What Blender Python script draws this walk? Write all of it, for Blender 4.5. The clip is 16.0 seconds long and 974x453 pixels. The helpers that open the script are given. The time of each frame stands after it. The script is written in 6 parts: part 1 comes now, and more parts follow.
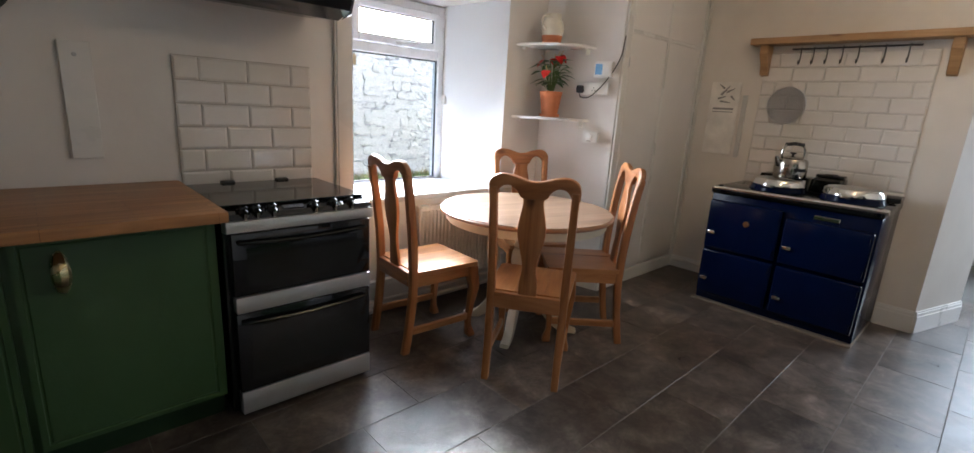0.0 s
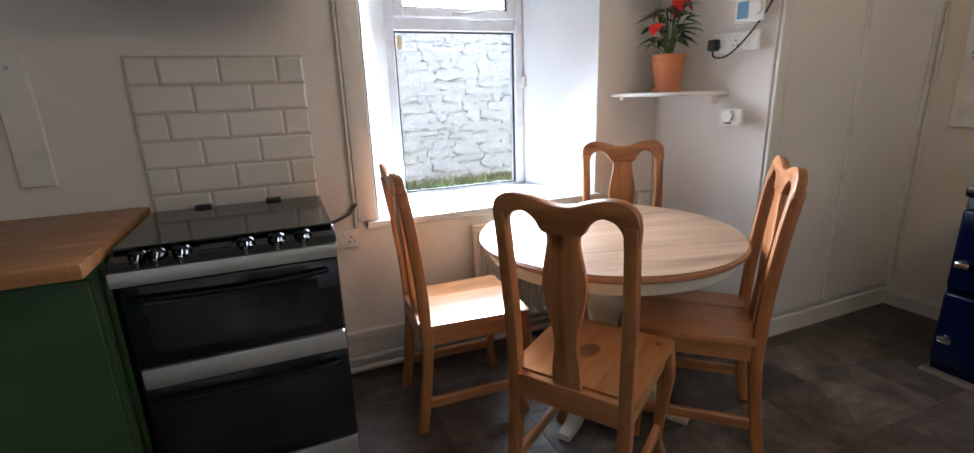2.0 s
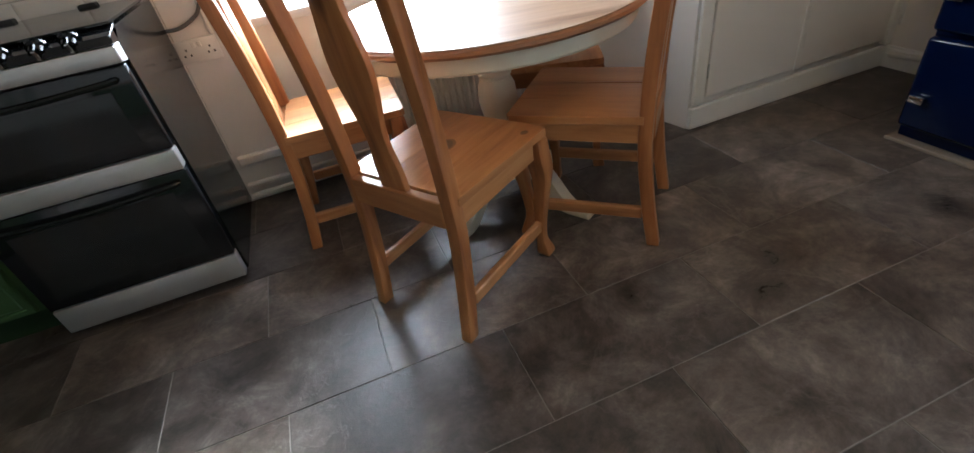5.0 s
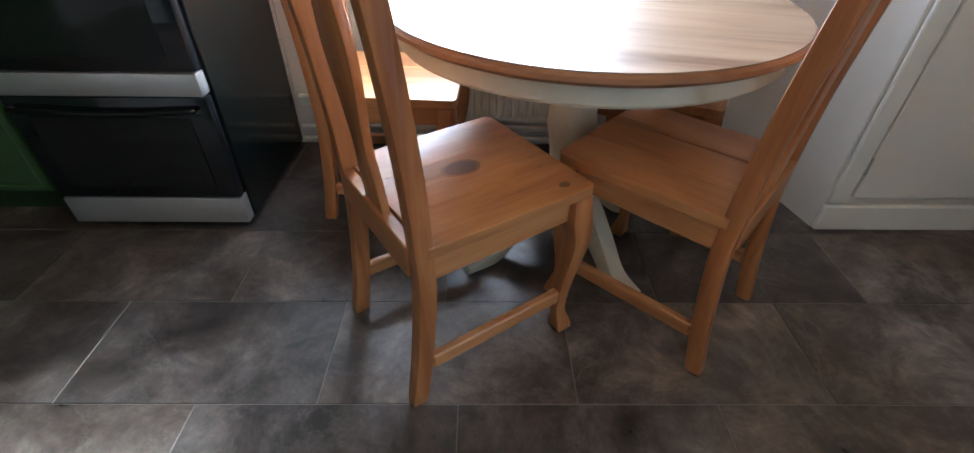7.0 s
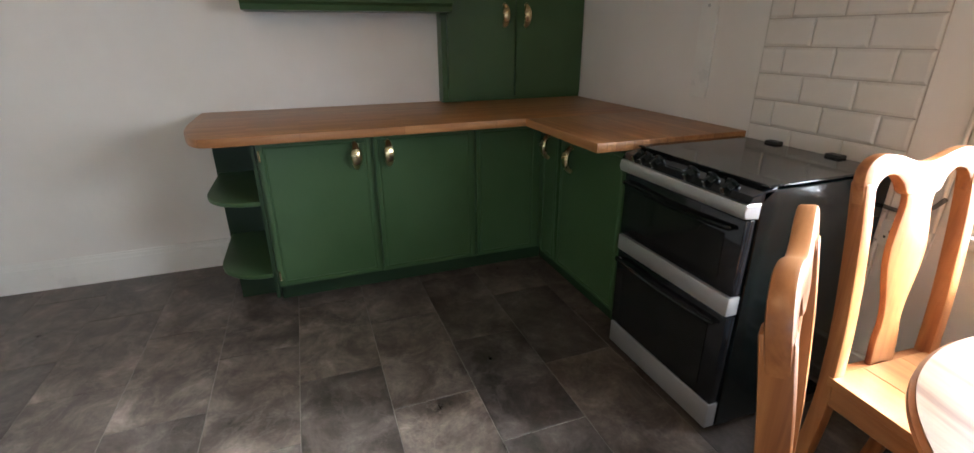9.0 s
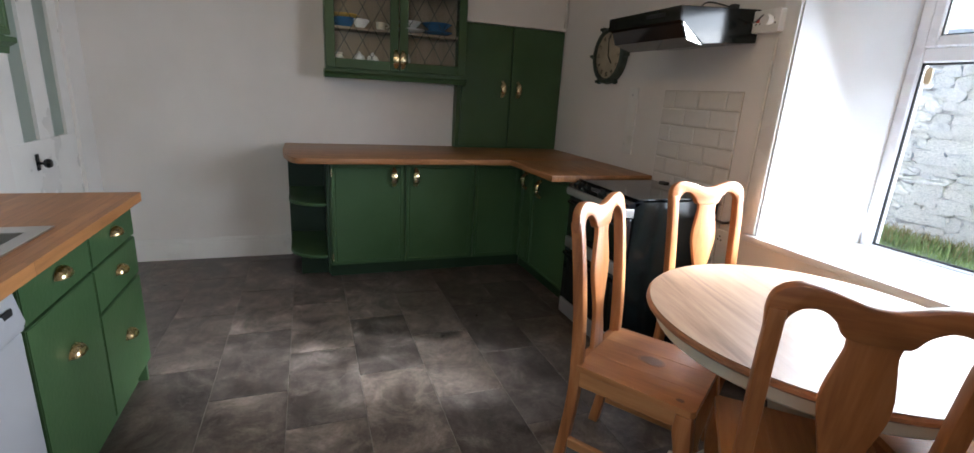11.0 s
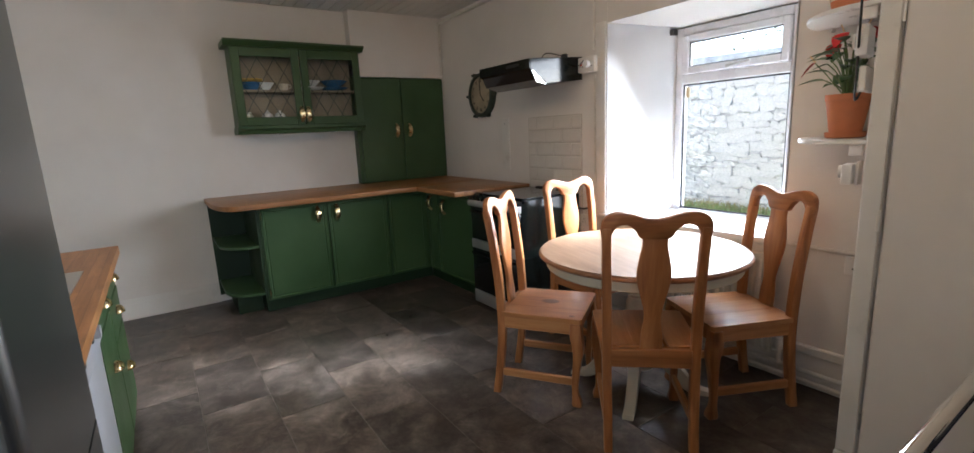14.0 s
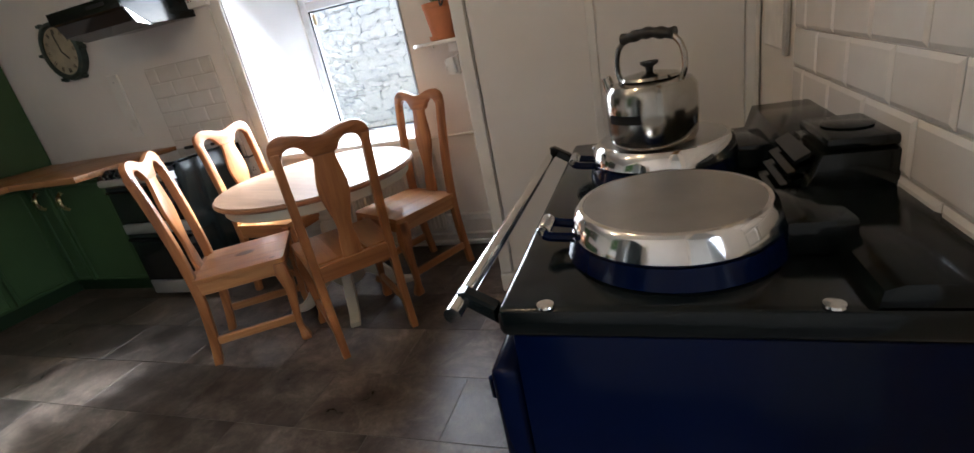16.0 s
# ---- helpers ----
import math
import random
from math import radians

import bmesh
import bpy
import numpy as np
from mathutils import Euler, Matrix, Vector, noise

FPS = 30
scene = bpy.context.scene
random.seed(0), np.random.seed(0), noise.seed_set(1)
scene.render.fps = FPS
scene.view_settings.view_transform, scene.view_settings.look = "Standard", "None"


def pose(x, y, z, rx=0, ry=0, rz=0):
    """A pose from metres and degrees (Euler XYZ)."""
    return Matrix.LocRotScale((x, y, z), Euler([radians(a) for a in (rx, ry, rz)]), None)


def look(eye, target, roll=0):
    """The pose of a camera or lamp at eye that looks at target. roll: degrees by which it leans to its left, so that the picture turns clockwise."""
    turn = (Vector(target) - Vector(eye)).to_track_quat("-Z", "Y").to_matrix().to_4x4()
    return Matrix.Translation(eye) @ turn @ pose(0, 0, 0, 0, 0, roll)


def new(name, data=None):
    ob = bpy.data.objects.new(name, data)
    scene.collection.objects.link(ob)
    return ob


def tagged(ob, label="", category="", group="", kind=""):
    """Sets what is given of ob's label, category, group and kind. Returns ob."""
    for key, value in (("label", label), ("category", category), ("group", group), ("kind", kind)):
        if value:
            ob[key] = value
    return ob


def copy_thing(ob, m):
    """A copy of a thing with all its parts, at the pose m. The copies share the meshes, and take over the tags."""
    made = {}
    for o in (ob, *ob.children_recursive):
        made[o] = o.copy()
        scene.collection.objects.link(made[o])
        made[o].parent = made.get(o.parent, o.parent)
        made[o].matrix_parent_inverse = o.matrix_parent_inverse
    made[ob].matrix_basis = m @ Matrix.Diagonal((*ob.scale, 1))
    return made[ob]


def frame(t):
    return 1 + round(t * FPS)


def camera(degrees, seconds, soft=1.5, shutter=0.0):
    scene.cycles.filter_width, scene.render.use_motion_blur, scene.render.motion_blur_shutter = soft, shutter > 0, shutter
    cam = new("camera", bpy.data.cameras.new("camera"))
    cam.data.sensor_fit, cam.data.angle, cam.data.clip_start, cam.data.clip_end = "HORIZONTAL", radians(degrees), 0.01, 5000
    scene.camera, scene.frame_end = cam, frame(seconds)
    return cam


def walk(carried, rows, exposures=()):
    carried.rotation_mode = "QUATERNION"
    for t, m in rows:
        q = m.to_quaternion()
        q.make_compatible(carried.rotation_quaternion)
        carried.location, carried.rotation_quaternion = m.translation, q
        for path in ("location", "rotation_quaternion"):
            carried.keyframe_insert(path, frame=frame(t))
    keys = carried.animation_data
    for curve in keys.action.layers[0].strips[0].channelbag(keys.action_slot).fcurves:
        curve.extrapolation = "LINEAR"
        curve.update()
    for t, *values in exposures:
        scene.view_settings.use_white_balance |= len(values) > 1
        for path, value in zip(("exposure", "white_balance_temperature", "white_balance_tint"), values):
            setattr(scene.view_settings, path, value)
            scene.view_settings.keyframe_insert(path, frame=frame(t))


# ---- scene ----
cam = camera(90.3, 16.0)
PATH = [
    (0, (0.239, 0.184, 1.304), (1.577, 1.59, 0.822), 3.4),
    (0.5, (0.484, 0.305, 1.307), (1.562, 1.908, 0.791), -0.0),
    (1, (0.724, 0.348, 1.3), (1.569, 2.082, 0.772), -0.5),
    (1.5, (0.949, 0.398, 1.318), (1.631, 2.202, 0.789), -1.5),
    (2, (1.199, 0.537, 1.274), (1.932, 2.321, 0.745), -1.9),
    (2.5, (1.424, 0.643, 1.273), (2.166, 2.421, 0.735), -1.9),
    (3, (1.585, 0.592, 1.286), (2.236, 2.404, 0.744), -2.2),
    (3.5, (1.686, 0.568, 1.254), (2.273, 2.387, 0.667), -1.5),
    (4, (1.674, 0.569, 1.215), (2.234, 2.37, 0.549), -1.3),
    (4.5, (1.718, 0.471, 1.096), (2.198, 2.077, 0.005), -9.7),
    (7, (2.082, 0.783, 1.023), (2.104, 2.36, -0.207), 0.8),
    (7.5, (2.157, 0.825, 1.055), (1.224, 2.153, -0.113), -3.2),
    (8, (2.204, 0.85, 1.066), (0.797, 1.851, 0.057), -7.6),
    (8.5, (2.201, 0.984, 1.215), (0.516, 1.643, 0.364), -2.1),
    (10.8, (3.175, 0.572, 1.353), (1.371, 1.257, 0.825), 3.4),
    (11, (3.293, 0.582, 1.359), (1.487, 1.26, 0.83), 3.4),
    (11.5, (3.378, 0.477, 1.346), (1.566, 1.165, 0.852), 0.5),
    (12, (3.476, 0.432, 1.318), (1.682, 1.173, 0.835), -2.2),
    (12.5, (3.614, 0.342, 1.34), (1.823, 1.099, 0.875), -1.6),
    (13, (3.883, 0.245, 1.366), (2.084, 1.011, 0.944), -1.5),
    (13.5, (3.937, 0.192, 1.372), (2.151, 1.009, 0.995), -1.8),
    (14, (3.872, 0.113, 1.342), (2.241, 1.206, 0.96), -2.6),
    (14.5, (3.815, 0.077, 1.312), (2.427, 1.449, 0.873), -1.3),
    (15, (3.91, 0.051, 1.273), (2.791, 1.642, 0.811), -4.3),
    (15.5, (3.983, 0.037, 1.243), (3.163, 1.773, 0.684), -8.7),
    (16, (3.992, 0.002, 1.24), (3.331, 1.744, 0.512), -11.3),
]
EXPOSURES = [(0.0, 3.0, 5600, 8), (1.5, 3.1, 5550, 8), (2.6, 2.8, 5350, 8), (3.5, 2.55, 5300, 8), (4.5, 3.3, 5400, 6), (7.0, 3.45, 5100, 4), (7.5, 3.35, 5250, 5), (8.0, 3.4, 5450, 5), (8.5, 3.45, 5700, 6), (11.0, 3.0, 5550, 8), (12.5, 3.1, 5600, 8), (14.5, 3.1, 5700, 8), (16.0, 3.05, 5600, 8)]
walk(cam, [(t, look(eye, target, roll)) for t, eye, target, roll in PATH], EXPOSURES)

# ---- light: overcast daylight through the window and the doorway, two warm ceiling bulbs ----
world = bpy.data.worlds.new("overcast_sky")
scene.world = world
world.use_nodes = True
wn = world.node_tree
sky = wn.nodes.new("ShaderNodeTexSky")
sky.sky_type = "NISHITA"
sky.sun_disc = False
sky.sun_elevation, sky.sun_rotation = radians(27.4), radians(23.5)
sky.air_density, sky.dust_density, sky.ozone_density = 1.0, 4.0, 1.8
wn.links.new(sky.outputs[0], wn.nodes["Background"].inputs[0])
wn.nodes["Background"].inputs[1].default_value = 0.075


def lamp(name, kind, m, energy, colour, size=0.3, size_y=0.3, angle=10.0):
    data = bpy.data.lights.new(name, kind)
    data.energy, data.color = energy, colour
    if kind == "AREA":
        data.shape, data.size, data.size_y = "RECTANGLE", size, size_y
    elif kind == "SUN":
        data.angle = radians(angle)
    else:
        data.shadow_soft_size = size
    ob = new(name, data)
    ob.matrix_world = m
    return ob


lamp("sun", "SUN", look((2.1 + 4.0, 3.2 + 9.2, 1.3 + 5.2), (2.1, 3.2, 1.3)), 1.7, (1.0, 0.97, 0.93), angle=10)
lamp("window_daylight", "AREA", look((2.13, 2.95, 1.34), (1.88, 0.4, 0.40)), 5.5, (1.0, 0.99, 0.98), 0.86, 1.15).data.spread = radians(122)
lamp("doorway_daylight", "AREA", look((6.3, -0.6, 1.5), (4.6, -0.05, 0.2)), 3.8, (0.90, 0.95, 1.0), 1.5, 2.0).data.spread = radians(95)
for bx_, by_ in ((2.0, 0.35), (3.0, 0.35)):
    lamp("ceiling_bulb_light", "POINT", pose(bx_, by_, 2.33), 0.22, (1.0, 0.78, 0.52), 0.04)


# ---- materials ----
def mat(name):
    m = bpy.data.materials.new(name)
    m.use_nodes = True
    return m, m.node_tree.nodes, m.node_tree.links, m.node_tree.nodes["Principled BSDF"]


def ramp(nodes, stops):
    r = nodes.new("ShaderNodeValToRGB")
    e = r.color_ramp.elements
    while len(e) < len(stops):
        e.new(0.5)
    for el, (p, c) in zip(e, stops):
        el.position, el.color = p, (*c, 1)
    return r


def coords(nodes, links, scale=(1, 1, 1), shuffle=False):
    tc = nodes.new("ShaderNodeTexCoord")
    mp = nodes.new("ShaderNodeMapping")
    mp.inputs["Scale"].default_value = scale
    links.new(tc.outputs["Object"], mp.inputs[0])
    if shuffle:
        oi = nodes.new("ShaderNodeObjectInfo")
        mul = nodes.new("ShaderNodeVectorMath")
        mul.operation = "SCALE"
        mul.inputs[0].default_value = (37.0, 53.0, 71.0)
        links.new(oi.outputs["Random"], mul.inputs["Scale"])
        links.new(mul.outputs[0], mp.inputs["Location"])
    return mp


def noise_tex(nodes, links, mp, scale, detail=4.0, rough=0.55, distort=0.0):
    n = nodes.new("ShaderNodeTexNoise")
    n.inputs["Scale"].default_value, n.inputs["Detail"].default_value = scale, detail
    n.inputs["Roughness"].default_value, n.inputs["Distortion"].default_value = rough, distort
    links.new(mp.outputs[0], n.inputs["Vector"])
    return n


def bump(nodes, links, src, b, strength, dist=0.01):
    bp = nodes.new("ShaderNodeBump")
    bp.inputs["Strength"].default_value, bp.inputs["Distance"].default_value = strength, dist
    links.new(src, bp.inputs["Height"])
    links.new(bp.outputs[0], b.inputs["Normal"])
    return bp


def painted(name, colour, dark, rough=0.45, relief=0.15, big=1.5, small=40.0, spec=0.4):
    """Paint with large uneven patches and fine brush or roller relief."""
    m, n, l, b = mat(name)
    mp = coords(n, l)
    a = noise_tex(n, l, mp, big, 5.0)
    r = ramp(n, [(0.3, dark), (0.62, colour)])
    l.new(a.outputs[0], r.inputs[0])
    l.new(r.outputs[0], b.inputs["Base Color"])
    f = noise_tex(n, l, mp, small, 3.0)
    bump(n, l, f.outputs[0], b, relief, 0.004)
    rr = ramp(n, [(0.3, (rough * 0.8,) * 3), (0.7, (min(1, rough * 1.25),) * 3)])
    l.new(a.outputs[0], rr.inputs[0])
    l.new(rr.outputs[0], b.inputs["Roughness"])
    b.inputs["Specular IOR Level"].default_value = spec
    return m


def wood(name, stops, axis, rough=0.4, ring=10.0, fine=60.0, shuffle=True, knots=True):
    """Grain runs along axis (0, 1 or 2)."""
    m, n, l, b = mat(name)
    sc = [1.0, 1.0, 1.0]
    sc[axis] = 0.09
    mp = coords(n, l, sc, shuffle)
    a = noise_tex(n, l, mp, ring, 6.0, 0.6, 1.2)
    g = noise_tex(n, l, mp, fine, 3.0, 0.6)
    mix = n.new("ShaderNodeMath")
    mix.operation = "MULTIPLY_ADD"
    mix.inputs[1].default_value = 0.3
    l.new(g.outputs[0], mix.inputs[0])
    l.new(a.outputs[0], mix.inputs[2])
    r = ramp(n, stops)
    l.new(mix.outputs[0], r.inputs[0])
    out = r.outputs[0]
    if knots:
        sk = [1.0, 1.0, 1.0]
        sk[axis] = 0.45
        mk = coords(n, l, sk, shuffle)
        v = n.new("ShaderNodeTexVoronoi")
        v.inputs["Scale"].default_value = 6.5
        l.new(mk.outputs[0], v.inputs["Vector"])
        kr = ramp(n, [(0.07, (0.16, 0.07, 0.04)), (0.17, (1, 1, 1))])
        l.new(v.outputs["Distance"], kr.inputs[0])
        mx = n.new("ShaderNodeMix")
        mx.data_type, mx.blend_type = "RGBA", "MULTIPLY"
        mx.inputs["Factor"].default_value = 0.75
        l.new(out, mx.inputs["A"])
        l.new(kr.outputs[0], mx.inputs["B"])
        out = mx.outputs["Result"]
    l.new(out, b.inputs["Base Color"])
    bump(n, l, mix.outputs[0], b, 0.12, 0.003)
    rr = ramp(n, [(0.3, (rough * 0.8,) * 3), (0.8, (rough * 1.3,) * 3)])
    l.new(a.outputs[0], rr.inputs[0])
    l.new(rr.outputs[0], b.inputs["Roughness"])
    return m


def plain(name, colour, rough=0.5, metal=0.0, relief=0.0, scale=60.0, coat=0.0, vary=0.12):
    m, n, l, b = mat(name)
    b.inputs["Metallic"].default_value = metal
    b.inputs["Coat Weight"].default_value = coat
    mp = coords(n, l)
    a = noise_tex(n, l, mp, 9.0, 5.0, 0.6)
    r = ramp(n, [(0.3, tuple(c * (1 - vary) for c in colour)), (0.7, tuple(min(1, c * (1 + vary)) for c in colour))])
    l.new(a.outputs[0], r.inputs[0])
    l.new(r.outputs[0], b.inputs["Base Color"])
    k = 0.12 if metal > 0.3 else 0.25
    rr = ramp(n, [(0.3, (rough * (1 - k),) * 3), (0.7, (min(1, rough * (1 + k)),) * 3)])
    l.new(a.outputs[0], rr.inputs[0])
    l.new(rr.outputs[0], b.inputs["Roughness"])
    if relief:
        f = noise_tex(n, l, mp, scale, 3.0)
        bump(n, l, f.outputs[0], b, relief, 0.004)
    return m


def glass(name, tint=(1, 1, 1), rough=0.0):
    m, n, l, b = mat(name)
    b.inputs["Base Color"].default_value = (*tint, 1)
    b.inputs["Transmission Weight"].default_value = 1.0
    b.inputs["Roughness"].default_value = rough
    b.inputs["IOR"].default_value = 1.1
    return m


PLASTER = painted("white_plaster", (0.79, 0.765, 0.735), (0.71, 0.685, 0.65), 0.6, 0.35, 1.2, 14.0, 0.3)
PLASTER_CREAM = painted("aged_cream_plaster", (0.77, 0.73, 0.67), (0.70, 0.655, 0.59), 0.6, 0.35, 2.2, 14.0, 0.3)
REVEAL = painted("white_gloss_reveal", (0.70, 0.71, 0.725), (0.64, 0.65, 0.67), 0.45, 0.3, 1.2, 9.0)
CEILING = painted("ceiling_white", (0.76, 0.74, 0.70), (0.70, 0.68, 0.64), 0.6, 0.1)
TRIM = painted("white_gloss_trim", (0.80, 0.79, 0.76), (0.72, 0.71, 0.68), 0.3, 0.06, 3.0)
CUPBOARD = painted("white_cupboard_paint", (0.79, 0.765, 0.735), (0.73, 0.705, 0.675), 0.45, 0.1, 1.4)
GREEN = painted("dark_green_paint", (0.050, 0.098, 0.038), (0.039, 0.080, 0.029), 0.36, 0.2, 2.5, 55.0)
# the same green darkened: shade of recessed plinths and open shelves put into the colour
GREEN_SHADED = painted("shaded_green_paint", (0.016, 0.038, 0.013), (0.012, 0.030, 0.010), 0.5, 0.2, 2.5, 55.0)
PINE_Z = wood("honey_pine_upright", [(0.42, (0.19, 0.066, 0.021)), (0.63, (0.35, 0.138, 0.044)), (0.82, (0.46, 0.21, 0.075))], 2, 0.36)
PINE_Y = wood("honey_pine_seat", [(0.42, (0.24, 0.096, 0.032)), (0.63, (0.42, 0.19, 0.068)), (0.82, (0.54, 0.275, 0.11))], 1, 0.33, 7.0)
PINE_X = wood("honey_pine_rail", [(0.42, (0.18, 0.062, 0.020)), (0.63, (0.33, 0.130, 0.042)), (0.82, (0.44, 0.195, 0.070))], 0, 0.36)
TABLE_WOOD = wood("worn_table_wood", [(0.44, (0.13, 0.072, 0.040)), (0.62, (0.25, 0.158, 0.100)), (0.80, (0.34, 0.232, 0.155))], 0, 0.40, 8.0, 45.0, False, False)
TABLE_WOOD.node_tree.nodes["Principled BSDF"].inputs["Specular IOR Level"].default_value = 0.22
TABLE_EDGE = wood("table_edge_wood", [(0.35, (0.15, 0.06, 0.025)), (0.7, (0.30, 0.14, 0.06))], 0, 0.35, 9.0, 40.0, False, False)
CREAM = painted("cream_table_paint", (0.72, 0.66, 0.52), (0.64, 0.57, 0.43), 0.4, 0.08, 4.0)
OAK_MANTEL = wood("oak_mantel", [(0.35, (0.26, 0.14, 0.06)), (0.7, (0.46, 0.28, 0.13))], 1, 0.5, 8.0)
BRASS = plain("polished_brass", (0.80, 0.66, 0.38), 0.28, 1.0)
STEEL = plain("brushed_steel", (0.62, 0.61, 0.59), 0.34, 1.0, 0.0, 60, 0, 0.06)
DARK_STEEL = plain("tarnished_steel", (0.10, 0.095, 0.09), 0.4, 0.8)
CHROME = plain("chrome", (0.80, 0.79, 0.77), 0.09, 1.0, 0.0, 60, 0, 0.04)
KETTLE_STEEL = plain("kettle_steel", (0.44, 0.415, 0.37), 0.17, 1.0, 0.05, 30, 0, 0.1)
LID_STEEL = plain("lid_top_steel", (0.50, 0.485, 0.46), 0.40, 1.0, 0.0, 60, 0, 0.12)
SILVER = plain("silver_trim", (0.52, 0.52, 0.52), 0.38, 0.7, 0.0, 60, 0, 0.05)
BLACK_GLASS = plain("black_oven_glass", (0.008, 0.009, 0.011), 0.08, 0.0)
BLACK_GLOSS = plain("black_enamel", (0.004, 0.006, 0.006), 0.14, 0.0, 0.05, 25)
BLACK_GLOSS.node_tree.nodes["Principled BSDF"].inputs["Specular IOR Level"].default_value = 0.35
HOB_GLASS = plain("hob_lid_glass", (0.012, 0.013, 0.013), 0.08)
BLACK_PLASTIC = plain("black_plastic", (0.015, 0.015, 0.015), 0.45)
NAVY = plain("navy_enamel", (0.0012, 0.0045, 0.024), 0.14, 0.0, 0.06, 12, 0.0)
NAVY.node_tree.nodes["Principled BSDF"].inputs["Specular IOR Level"].default_value = 0.16
WHITE_PLASTIC = plain("white_plastic", (0.78, 0.77, 0.74), 0.35, 0, 0, 60, 0, 0.04)
UPVC = plain("white_upvc", (0.74, 0.76, 0.80), 0.3, 0, 0, 60, 0, 0.03)
GASKET = plain("dark_gasket", (0.02, 0.022, 0.025), 0.5)
TERRACOTTA = plain("terracotta", (0.56, 0.20, 0.085), 0.7, 0, 0.12, 60)
SOIL = plain("potting_soil", (0.03, 0.02, 0.013), 0.95, 0, 0.8, 120)
LEAF = plain("glossy_leaf", (0.035, 0.12, 0.025), 0.3, 0, 0, 60, 0, 0.4)
STEM = plain("green_stem", (0.10, 0.16, 0.04), 0.5)
RED = plain("red_flower", (0.62, 0.02, 0.015), 0.3)
PEACH = plain("flower_spike", (0.75, 0.55, 0.3), 0.5)
METRO = plain("white_glazed_tile", (0.72, 0.69, 0.65), 0.11, 0, 0.05, 8, 0.3, 0.04)
GROUT = plain("grey_grout", (0.46, 0.42, 0.38), 0.85, 0, 0.3, 200)
LIGHT_GROUT = plain("pale_grout", (0.60, 0.57, 0.53), 0.85, 0, 0.3, 200)
FLOOR_GROUT = plain("floor_grout", (0.19, 0.178, 0.162), 0.85, 0, 0.3, 200)
APPLIANCE = plain("silver_appliance", (0.50, 0.51, 0.54), 0.35, 0.35, 0, 60, 0, 0.04)
FRIDGE_SIDE = plain("grey_fridge_side", (0.012, 0.018, 0.018), 0.5, 0.0, 0, 60, 0, 0.05)
FRIDGE_SIDE.node_tree.nodes["Principled BSDF"].inputs["Specular IOR Level"].default_value = 0.2
FRIDGE_STEEL, _n, _l, _b = mat("fridge_steel")
_b.inputs["Base Color"].default_value = (0.25, 0.257, 0.252, 1)
_b.inputs["Metallic"].default_value, _b.inputs["Roughness"].default_value = 1.0, 0.30
bump(_n, _l, noise_tex(_n, _l, coords(_n, _l, (0.02, 1, 1)), 220.0, 2.0).outputs[0], _b, 0.03, 0.001)
PATINA = plain("verdigris_bronze", (0.055, 0.075, 0.062), 0.5, 0.5, 0.4, 50, 0, 0.5)
CLOCK_FACE = plain("aged_clock_face", (0.40, 0.35, 0.25), 0.5, 0, 0, 60, 0, 0.25)
DARK_INK = plain("dark_ink", (0.02, 0.02, 0.02), 0.6)
GREY_INK = plain("grey_ink", (0.30, 0.29, 0.28), 0.7)
PAPER = plain("off_white_card", (0.82, 0.79, 0.74), 0.7)
CHINA = plain("white_china", (0.75, 0.73, 0.70), 0.15)
BLUE_CHINA = plain("blue_china", (0.06, 0.16, 0.32), 0.2)
CREAM_CHINA = plain("cream_china", (0.74, 0.69, 0.57), 0.25)
YELLOW_CHINA = plain("yellow_china", (0.62, 0.40, 0.10), 0.25)
CABINET_BACK = wood("cabinet_inner_board", [(0.35, (0.20, 0.155, 0.10)), (0.7, (0.32, 0.26, 0.19))], 2, 0.6, 6.0, 40, False, False)
CABLE_GREY = plain("grey_cable", (0.10, 0.10, 0.10), 0.5)
PIPE_WHITE = plain("painted_pipe", (0.70, 0.68, 0.63), 0.4)
RADIATOR = plain("white_radiator_paint", (0.72, 0.69, 0.62), 0.4)
MESH_WIRE = plain("sieve_wire", (0.35, 0.34, 0.33), 0.4, 0.9)
STAT_BLUE = plain("dial_display", (0.16, 0.30, 0.48), 0.2)
RED_SWITCH = plain("red_switch", (0.5, 0.03, 0.02), 0.4)
CREAM_TAG = plain("window_sticker", (0.55, 0.45, 0.28), 0.6)
WINDOW_GLASS = glass("window_glass")
CABINET_GLASS = glass("cabinet_glass", (0.93, 0.95, 0.93))
DOOR_GLASS = glass("door_glass_obscured", (0.50, 0.57, 0.51), 0.3)
DOOR_GLASS.node_tree.nodes["Principled BSDF"].inputs["Transmission Weight"].default_value = 0.45
KNOT = plain("dark_knot_wood", (0.15, 0.078, 0.045), 0.42, 0, 0, 60, 0, 0.3)
KNOT_HALO = plain("knot_halo_wood", (0.27, 0.125, 0.05), 0.36, 0, 0, 60, 0, 0.25)
LAMP_GLOW, _n, _l, _b = mat("warm_bulb")
_b.inputs["Emission Color"].default_value, _b.inputs["Emission Strength"].default_value = (1.0, 0.62, 0.30, 1), 12.0


